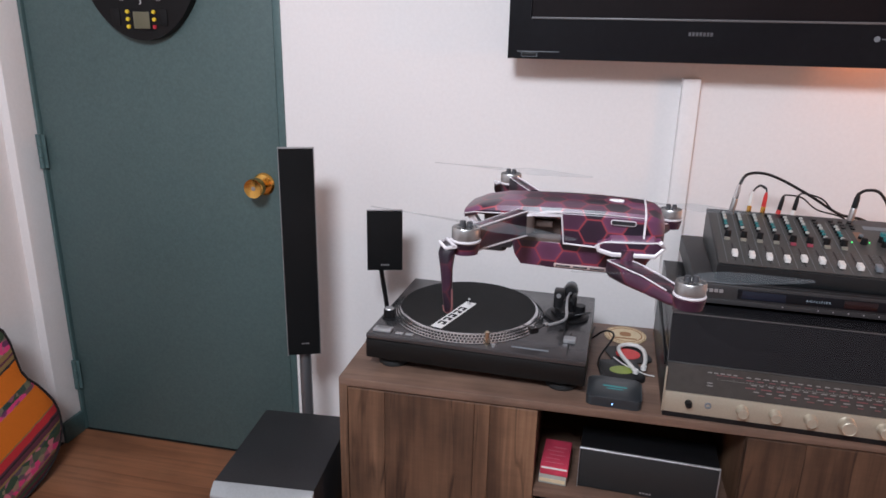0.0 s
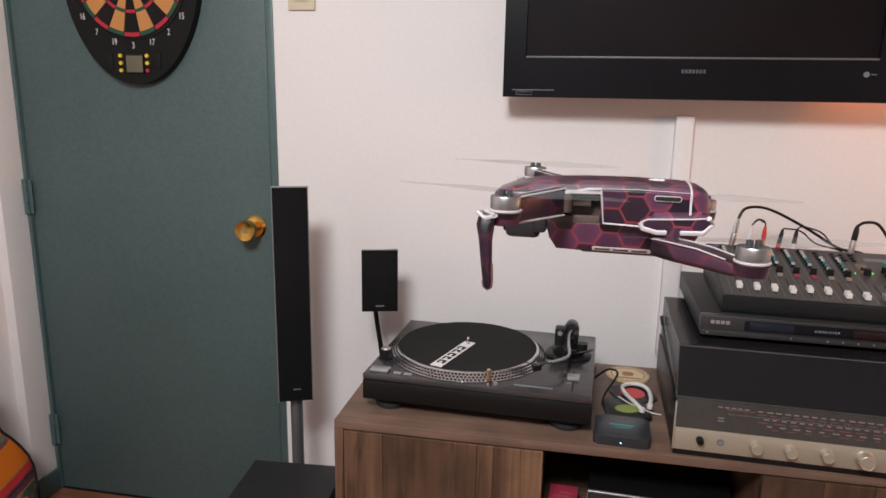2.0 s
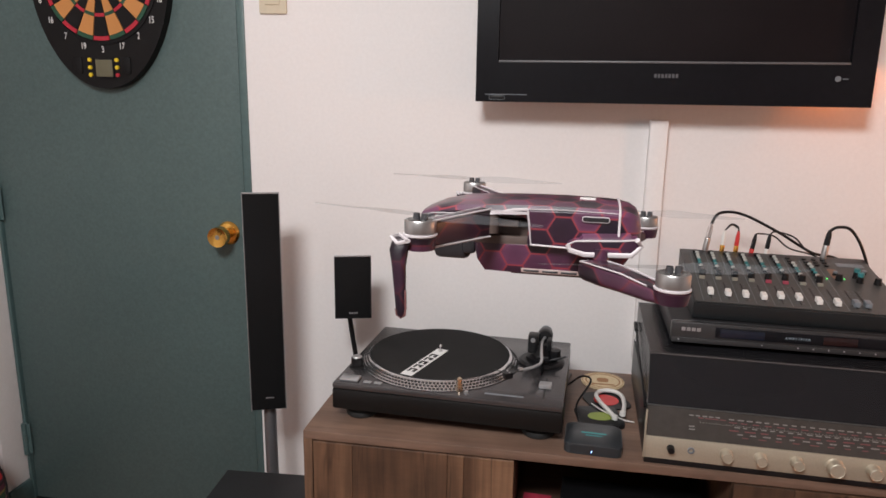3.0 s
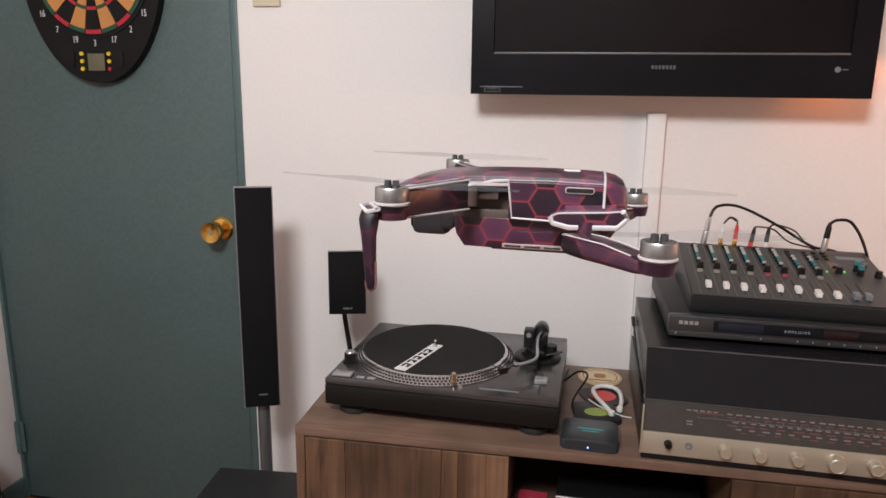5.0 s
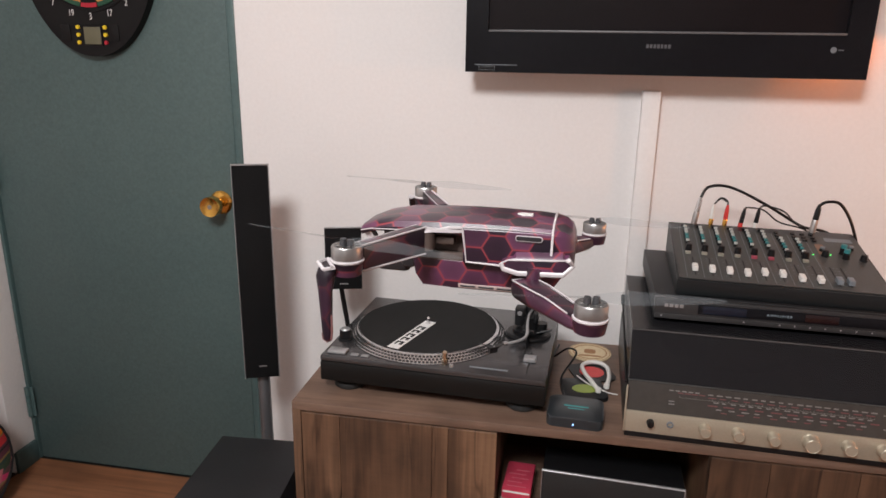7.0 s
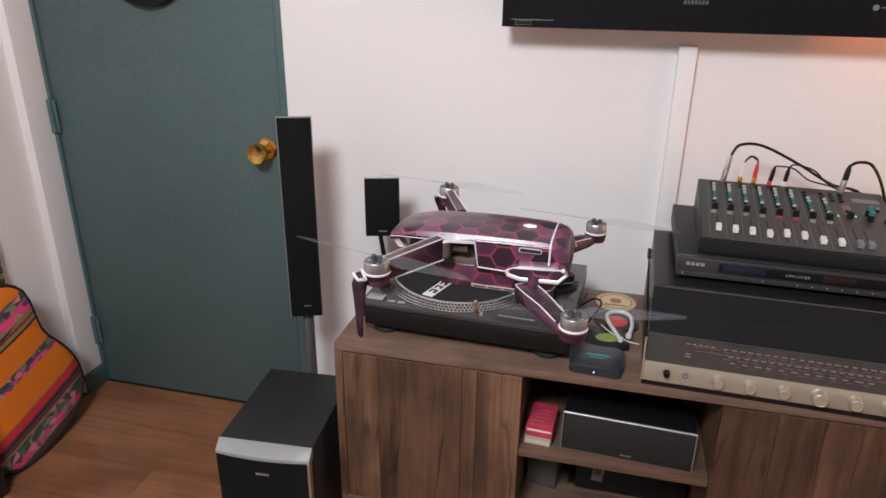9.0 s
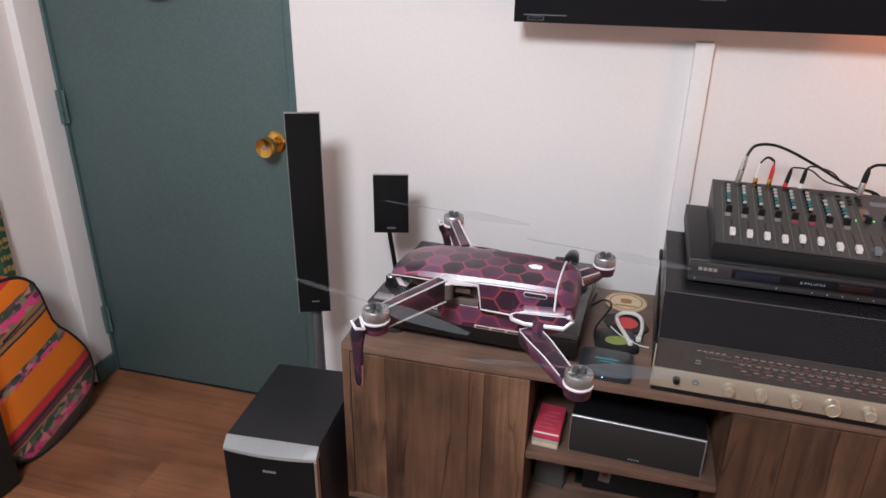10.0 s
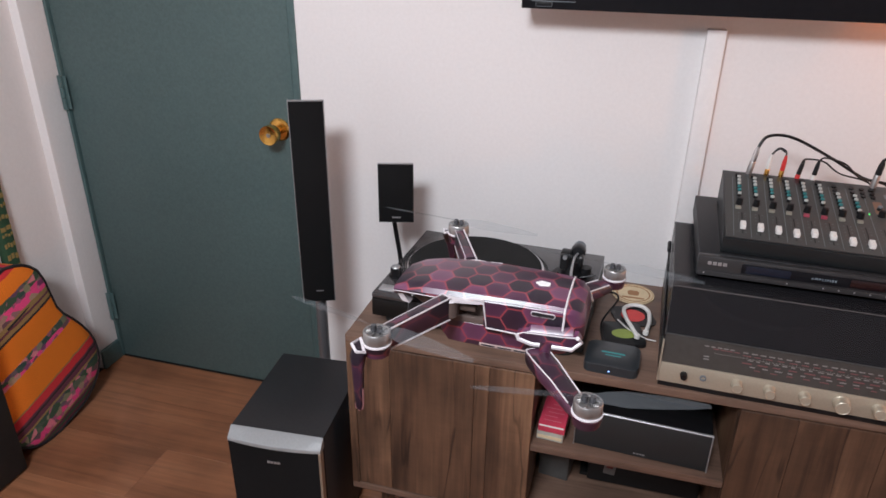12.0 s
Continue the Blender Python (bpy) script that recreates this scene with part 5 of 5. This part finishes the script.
# narrow patterned cloth sleeve leaning on the side wall behind the guitar
sl_ = thing("patterned_sleeve", pose(-1.352, 1.555, 0.002, -4, -3.4, 0), "long narrow green and yellow woven sleeve against the wall", "cloth sleeve")
bm = B()
loft(bm, [[(x_, y_, z) for x_, y_ in round_rect(0.03 * k, 0.047 * k, 0.012 * k, 4)] for z, k in ((0.0, 0.8), (0.012, 1.0), (0.3, 1.03), (0.6, 0.98), (0.885, 0.96), (0.896, 0.86), (0.9, 0.6))])
part("sleeve", bm, BANDC, sl_)
rng = random.Random(11)
z = 0.35
while z < 0.87:
    bm = B()
    n_ = rng.choice((2, 3, 4))
    h_ = rng.uniform(0.008, 0.016)
    for k in range(n_):
        y0 = -0.019 + 0.038 * k / n_
        box(bm, (0.0138, y0 + 0.001, z + 0.003 * (k % 2)), (0.0158, y0 + 0.038 / n_ - 0.002, z + h_ + 0.003 * (k % 2)), 0.0004, 1)
    part("woven_figure", bm, BANDY, sl_)
    z += h_ + rng.uniform(0.008, 0.026)


# ---- the hovering drone ----
dr = thing("quadcopter_drone", pose(0.2205, 0.614, 1.1985, 0.3, -0.4, 178.0), "small hovering quadcopter in a plum hexagon skin", "drone")
MM = 0.001
SLIM = Matrix.Translation((0, 0, -0.0016)) @ Matrix.Diagonal((1.03, 0.68, 1.036, 1))


def shell_part(name, bm, material, parent, label=""):
    """A piece of the narrow body, drawn to its true proportions."""
    bmesh.ops.transform(bm, matrix=SLIM, verts=bm.verts)
    return part(name, bm, material, parent, label)



def sections(stations):
    """Closed rings across the length: x, half width, top, bottom, side shoulder, foot share."""
    out = []
    for x, w_, zt, zb, sh, ft in stations:
        half_ring = [(w_ * ft, zb), (w_ * 0.98, zb + (sh - zb) * 0.35), (w_, sh), (w_ * 0.91, sh + (zt - sh) * 0.6), (w_ * 0.6, sh + (zt - sh) * 0.92), (w_ * 0.25, zt)]
        ring = half_ring + [(-y, z) for y, z in reversed(half_ring)]
        out.append([(x * MM, y * MM, z * MM) for y, z in ring])
    return out


bm = B()
loft(bm, sections([(71, 20, -6, -9.5, -7.5, 0.9), (69.5, 29, -4.6, -10, -6.5, 0.95), (60, 35.5, -0.6, -6, -3.6, 0.97), (45, 38.5, 2.8, -4.6, -2, 0.98), (20, 39.5, 4.2, -4.4, -1, 0.98), (6, 39.8, 4.6, -4.2, -0.6, 0.98)]))
top = shell_part("canopy", bm, SKIN, dr, "glossy plum hexagon patterned shell")
bm = B()
loft(bm, sections([(6.2, 39.8, 4.6, -20, -0.6, 0.94), (-15, 39.2, 4.8, -20.3, -0.4, 0.94), (-36, 37.5, 4.4, -20.5, -0.6, 0.93), (-43.5, 36.5, 3.9, -20.5, -1, 0.92)]))
shell_part("rear_shell", bm, SKIN, dr)
bm = B()
loft(bm, sections([(-44.2, 36.3, 3.8, -20.5, -1, 0.92), (-50, 34, 2.6, -20.5, -2, 0.9), (-54, 30, 0.2, -21, -5, 0.9), (-56, 25, -4, -21.5, -10, 0.92), (-56.4, 20, -8, -20, -13, 0.92)]))
shell_part("battery_end", bm, SKIN, dr)
bm = B()
loft(bm, sections([(58, 15, -6, -16, -10, 0.9), (45, 22, -4.8, -20, -10, 0.9), (6, 27, -4.8, -20.4, -10, 0.95)]))
shell_part("nose_core", bm, DRONEG, dr, "beige inner frame behind the arm")
shell_part("recess_floor", boxed((0.0063, -0.0318, -0.0212), (0.0372, 0.0318, -0.0163), 0.0008), DRONEG, dr, "beige recess under the hinge")
bm = B()
loft(bm, sections([(37.5, 27, -17, -25, -21.5, 0.96), (35.5, 31, -17, -31, -21, 0.93), (31, 31.5, -17, -37.5, -21, 0.9), (0, 32, -17, -38, -21, 0.9), (-30, 31, -17, -37.5, -21, 0.9), (-46, 28, -17, -33, -21, 0.9), (-51, 24, -17, -26, -21, 0.9)]))
shell_part("belly", bm, SKIN, dr)
bm = B()
box(bm, (-0.030, -0.024, -0.0392), (0.016, 0.024, -0.0372), 0.0006, 1)
shell_part("belly_vent", bm, DRONEG, dr, "beige vented sensor plate")
for s in (1, -1):
    bm = B()
    for k in range(3):
        box(bm, ((-0.0225 + k * 0.0108), 0.0293 * s - 0.0014, -0.0366), ((-0.0135 + k * 0.0108), 0.0293 * s + 0.0014, -0.0354), 0.0002, 1)
    strip = B()
    box(strip, (-0.0245, 0.0293 * s - 0.0012, -0.0372), (0.0095, 0.0293 * s + 0.0012, -0.0346), 0.0004, 1)
    vent = shell_part("side_vent", strip, PALEG, dr, "pale beige vent strip")
    shell_part("vent_slot", bm, DRONEK, vent)
# nose sensors and camera
for s in (1, -1):
    bm = B()
    loft(bm, [[(0.0690, 0.016 * s, -0.0085), (0.0685, 0.0262 * s, -0.0085), (0.0640, 0.0270 * s, -0.0150), (0.0635, 0.020 * s, -0.0155)], [(0.0640, 0.016 * s, -0.0075), (0.0625, 0.0315 * s, -0.0075), (0.0580, 0.0305 * s, -0.0145), (0.0580, 0.020 * s, -0.0150)]])
    shell_part("nose_cheek", bm, WHITET, dr, "white nose corner")
bm = B()
box(bm, (0.042, -0.014, -0.0345), (0.064, 0.014, -0.0195), 0.0035)
gim = shell_part("gimbal_camera", bm, DRONEK, dr, "black stabilised camera under the nose")
shell_part("lens", rod((0.064, 0, -0.027), (0.066, 0, -0.027), 0.0055, 0.005, 20), BLACKG, gim)
shell_part("gimbal_arm", boxed((0.038, -0.02, -0.03), (0.046, 0.02, -0.0185), 0.002), DRONEK, gim)
# white trim lines
for s in (1, -1):
    bm = B()
    tube(bm, [(0.0705, 0.0245 * s, -0.0082), (0.0690, 0.0302 * s, -0.0070), (0.062, 0.0362 * s, -0.0046), (0.045, 0.0390 * s, -0.0036), (0.028, 0.0400 * s, -0.0034)], 0.00035, 8)
    tube(bm, [(0.030, 0.0400 * s, -0.0036), (0.026, 0.0403 * s, -0.0030), (0.0145, 0.0409 * s, 0.0002), (0.0068, 0.041 * s, 0.0006)], 0.0008, 8)
    tube(bm, [(0.0068, 0.0408 * s, 0.0006), (0.0058, 0.0402 * s, -0.006), (0.0042, 0.0386 * s, -0.0195), (-0.018, 0.0384 * s, -0.0202)], 0.0006, 8)
    # this hair-thin tube draws the highlight on the rear shoulder crease
    tube(bm, [(0.0068, 0.04 * s, 0.0008), (-0.015, 0.0392 * s, 0.0012), (-0.043, 0.0366 * s, 0.0004)], 0.00022, 8)
    shell_part("side_trim", bm, WHITET, dr, "thin white trim lines and a drawn highlight along the shoulder")
    bm = B()
    poly = [(-0.0165, -0.0158), (-0.0205, -0.0138), (-0.046, -0.0122), (-0.0535, -0.0112), (-0.0560, -0.0150), (-0.0510, -0.0200), (-0.0260, -0.0210), (-0.0178, -0.0190)]
    loft(bm, [[(x, 0.0355 * s, z) for x, z in poly], [(x, 0.0455 * s - 0.004 * s * (x < -0.054), z - 0.0012) for x, z in poly]])
    shell_part("rear_flare", bm, SKIN, dr, "flare over the rear arm")
    bm = B()
    edge_ = [(x, 0.0455 * s - 0.004 * s * (x < -0.054) + 0.0002 * s, z - 0.0012) for x, z in poly]
    tube(bm, [edge_[k] for k in (0, 1, 2, 3)], 0.0005, 8)
    tube(bm, [edge_[k] for k in (3, 4, 5, 6, 7, 0)], 0.0015, 8)
    shell_part("flare_edge", bm, WHITET, dr, "white edge of the flare")
    bm = B()
    loft(bm, [[(-0.024, 0.035 * s, -0.0104), (-0.05, 0.0335 * s, -0.0098), (-0.0515, 0.033 * s, -0.0126), (-0.021, 0.034 * s, -0.0146)], [(-0.0245, 0.0435 * s, -0.0137), (-0.0505, 0.0425 * s, -0.0123), (-0.0515, 0.0435 * s, -0.0130), (-0.0215, 0.0442 * s, -0.0148)]])
    shell_part("flare_top", bm, SKIN, dr)
    sl = Matrix.Translation((-0.031, 0.0386 * s, -0.0032)) @ Matrix.Rotation(radians(-90 * s), 4, "X")
    bm = B()
    prism(bm, round_rect(0.0152, 0.0034, 0.0015), 0.0006, sl)
    fr = shell_part("port_rim", bm, WHITET, dr, "white rimmed port slot")
    bm = B()
    prism(bm, round_rect(0.0142, 0.0023, 0.001), 0.0003, sl @ Matrix.Translation((0, 0, 0.0008)))
    shell_part("port_slot", bm, DRONEK, fr)
bm = B()
tube(bm, [(-0.0438, y, z) for y, z in ((0.0400, -0.0125), (0.0374, -0.006), (0.0372, -0.0008), (0.0345, 0.0016), (0.0228, 0.0036), (0.009, 0.0043), (-0.009, 0.0043), (-0.0228, 0.0036), (-0.0345, 0.0016), (-0.0372, -0.0008), (-0.0374, -0.006), (-0.0400, -0.0125))], 0.0007, 8)
shell_part("battery_seam", bm, WHITET, dr)
bm = B()
for k in range(5):
    a = 2 * math.pi * k / 5
    cyl(bm, (-0.0262 + 0.0026 * math.cos(a), 0.0026 * math.sin(a), 0.0038), (-0.0262 + 0.0026 * math.cos(a), 0.0026 * math.sin(a), 0.0052), 0.0023, None, 12)
shell_part("power_badge", bm, WHITEP, dr, "white power button badge")


def bar(bm, p0, p1, w0, h0, w1, h1, taper=None):
    """A rounded beam between two points, w across, h high."""
    p0, p1 = Vector(p0), Vector(p1)
    d = (p1 - p0).normalized()
    sd = d.cross(Vector((0, 0, 1))).normalized()
    up = sd.cross(d)
    rings = []
    for p, a, b, sc in ((p0, w0, h0, 0.8), (p0 + d * 0.001, w0, h0, 1), (p1 - d * 0.001, w1, h1, 1), (p1, w1, h1, 0.8)):
        rings.append([p + sd * (x * sc) + up * (y * sc) for x, y in round_rect(a, b, min(a, b) * 0.25, 3)])
    loft(bm, rings)


def motor(parent, x, y, z, spin):
    bm = B()
    c = Matrix.Translation((x, y, z)) @ Matrix.Scale(0.86, 4)
    lathe(bm, [(0.0005, -0.0082), (0.0094, -0.0082), (0.0096, -0.0076), (0.0096, -0.0008), (0.0091, 0.0), (0.0078, 0.0), (0.0076, -0.001), (0.003, -0.0012), (0.0005, -0.0012)], c, 36)
    mo = part("motor", bm, STEEL, parent, "brushed steel motor can")
    bm = B()
    for k in range(9):
        a = 2 * math.pi * k / 9
        q = c @ Matrix.Rotation(a, 4, "Z") @ Matrix.Translation((0.0056, 0, -0.0004)) @ Matrix.Diagonal((0.004, 0.0014, 0.0012, 1))
        bmesh.ops.create_cube(bm, size=1, matrix=q)
    part("cooling_spokes", bm, STEEL, mo)
    bm = B()
    for sgn in (-1, 1):
        cyl(bm, c @ Vector((0.0026 * sgn * math.cos(spin), 0.0026 * sgn * math.sin(spin), -0.001)), c @ Vector((0.0026 * sgn * math.cos(spin), 0.0026 * sgn * math.sin(spin), 0.0037)), 0.0021, 0.0017, 12)
    part("propeller_hub", bm, HUBG, mo)
    for sgn in (0, math.pi):
        bm = B()
        q = Matrix.Translation((x, y, z)) @ Matrix.Rotation(spin + sgn, 4, "Z") @ Matrix.Translation((0.002, 0, 0.0027))
        rows = []
        for r, ch, tw_ in ((0.0, 0.004, 30), (0.008, 0.0075, 28), (0.018, 0.0105, 22), (0.035, 0.0095, 15), (0.052, 0.0068, 10), (0.063, 0.003, 8)):
            rr = Matrix.Rotation(radians(tw_), 3, "X")
            rows.append([q @ (Vector((r, 0, 0)) + rr @ Vector((0, yy * ch, zz))) for yy, zz in ((-0.5, 0), (-0.1, 0.0005), (0.5, 0), (-0.1, -0.0003))])
        loft(bm, rows)
        part("propeller_blade", bm, BLADE, mo, "translucent grey folding blade")
    bm = B()
    lathe(bm, [(0.0005, -0.0105), (0.0092, -0.0105), (0.0104, -0.0095), (0.0104, -0.0085), (0.0098, -0.0083), (0.0005, -0.0083)], c, 36)
    part("motor_rim", bm, WHITET, parent, "white rim under the motor")
    return mo


for s in (1, -1):
    # front arm: hinge, beam, pod and folding leg
    ax, ay = 0.0565, 0.0853 * s
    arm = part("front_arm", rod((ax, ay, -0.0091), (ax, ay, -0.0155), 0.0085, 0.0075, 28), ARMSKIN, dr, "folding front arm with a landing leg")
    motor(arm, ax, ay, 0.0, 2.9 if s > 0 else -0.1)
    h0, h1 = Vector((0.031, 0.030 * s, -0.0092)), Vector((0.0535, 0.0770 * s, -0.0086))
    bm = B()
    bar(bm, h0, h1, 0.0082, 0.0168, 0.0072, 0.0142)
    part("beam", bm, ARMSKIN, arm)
    dv = (h1 - h0).normalized()
    sd = Vector((-dv.y, dv.x, 0)) * s
    bm = B()
    for zz in (0.0081, -0.0081):
        for off, rad in ((0.0038, 0.0006), (-0.0038, 0.0003)):
            tube(bm, [h0 + sd * off + Vector((0, 0, zz)), h1 + sd * off * 0.9 + Vector((0, 0, zz * 0.87))], rad, 8)
    part("beam_edge", bm, WHITET, arm, "white edge line")
    bm = B()
    cyl(bm, (0.029, 0.0275 * s, -0.0155), (0.029, 0.0275 * s, -0.0042), 0.0058, None, 24)
    box(bm, (0.012, 0.0215 * s - 0.004, -0.0125), (0.028, 0.0215 * s + 0.004, -0.0075), 0.0012)
    part("hinge_block", bm, DRONEG, arm, "beige hinge block")
    bm = B()
    prism(bm, [(0.036, 0.0225 * s), (0.036, 0.0318 * s), (0.029, 0.0325 * s), (0.012, 0.0296 * s), (0.006, 0.0276 * s), (0.006, 0.0225 * s)], 0.0016, Matrix.Translation((0, 0, -0.0040)))
    plate = part("hinge_bracket", bm, WHITET, arm, "white bracket over the hinge")
    part("bracket_slot", boxed((0.014, min(0.0255 * s, 0.0282 * s), -0.0062), (0.024, max(0.0255 * s, 0.0282 * s), -0.0043), 0.0005), DRONEK, plate)
    part("hinge_cap", rod((0.029, 0.0275 * s, -0.0041), (0.029, 0.0275 * s, -0.0026), 0.0062, 0.0054, 24), WHITET, arm)
    bm = B()
    rings = []
    for x, y, z, wx, wy in ((0.0640, 0.0880, -0.0098, 0.0120, 0.010), (0.0660, 0.0915, -0.0150, 0.0095, 0.0085), (0.0652, 0.0945, -0.0230, 0.0070, 0.0055), (0.0638, 0.0970, -0.0360, 0.0058, 0.0045), (0.0628, 0.0988, -0.0440, 0.0050, 0.0042), (0.0625, 0.0993, -0.0468, 0.0042, 0.0036), (0.0622, 0.0995, -0.0482, 0.0030, 0.0024)):
        rings.append([(x + a, y * s + b * 1.0, z) for a, b in round_rect(wx, wy, wy * 0.35, 3)])
    loft(bm, rings)
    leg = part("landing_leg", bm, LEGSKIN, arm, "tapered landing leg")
    bm = B()
    tube(bm, [(0.0660, 0.094 * s, -0.0115), (0.0705, 0.0905 * s, -0.0092), (0.0680, 0.083 * s, -0.0092), (0.060, 0.0958 * s, -0.0096), (0.0660, 0.094 * s, -0.0115)], 0.0011, 8)
    shoe = B()
    tube(shoe, [(0.0610, 0.0976 * s, -0.0345), (0.0603, 0.0992 * s, -0.0435), (0.0604, 0.1000 * s, -0.0470), (0.0624, 0.1002 * s, -0.0484), (0.0645, 0.1000 * s, -0.0470), (0.0651, 0.0996 * s, -0.0440)], 0.0007, 8)
    part("leg_rim", shoe, TOEP, leg, "dull pink rubber toe rim")
    part("leg_bracket", bm, WHITET, leg, "white leg bracket")
    # rear arm, slung lower
    bx_, by_ = -0.069, 0.0860 * s
    zt = -0.0186
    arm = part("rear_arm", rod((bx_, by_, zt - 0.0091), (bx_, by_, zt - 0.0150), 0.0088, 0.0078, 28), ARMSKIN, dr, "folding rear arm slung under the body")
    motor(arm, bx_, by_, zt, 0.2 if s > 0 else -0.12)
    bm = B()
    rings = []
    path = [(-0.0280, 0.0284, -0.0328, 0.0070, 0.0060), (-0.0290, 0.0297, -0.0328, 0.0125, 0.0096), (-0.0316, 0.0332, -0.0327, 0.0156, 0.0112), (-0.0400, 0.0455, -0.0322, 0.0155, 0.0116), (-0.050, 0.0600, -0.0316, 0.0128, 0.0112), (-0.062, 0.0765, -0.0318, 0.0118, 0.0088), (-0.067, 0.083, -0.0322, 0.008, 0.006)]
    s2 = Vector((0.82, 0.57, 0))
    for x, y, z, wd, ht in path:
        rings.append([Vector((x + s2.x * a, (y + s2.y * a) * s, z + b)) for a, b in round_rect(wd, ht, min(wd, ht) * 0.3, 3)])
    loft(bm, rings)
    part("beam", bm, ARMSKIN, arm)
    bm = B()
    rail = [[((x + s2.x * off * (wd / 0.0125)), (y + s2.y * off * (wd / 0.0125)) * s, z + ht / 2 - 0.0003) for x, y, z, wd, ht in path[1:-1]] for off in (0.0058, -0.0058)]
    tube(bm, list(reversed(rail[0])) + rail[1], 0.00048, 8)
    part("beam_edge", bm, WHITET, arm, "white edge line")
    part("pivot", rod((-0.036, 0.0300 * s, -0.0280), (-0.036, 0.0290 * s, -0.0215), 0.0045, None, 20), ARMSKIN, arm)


# ---- floor planks ----
plank_meshes = {}
row, y = 0, YB - 0.095
while y > YF:
    x0 = XL - (0.37 * row) % 1.2
    while x0 < XR:
        a, b = max(x0, XL), min(x0 + 1.2, XR)
        size = round(b - a, 3)
        if size > 0.02:
            if size not in plank_meshes:
                bm = B()
                box(bm, (-size / 2, -0.095, -0.004), (size / 2, 0.095, 0), 0.0007, 1)
                plank_meshes[size] = mesh_of("plank", bm, FLOORW)
            part("plank", plank_meshes[size], None, floor, "", Matrix.Translation(((a + b) / 2, y, 0)))
        x0 += 1.2
    y -= 0.19
    row += 1
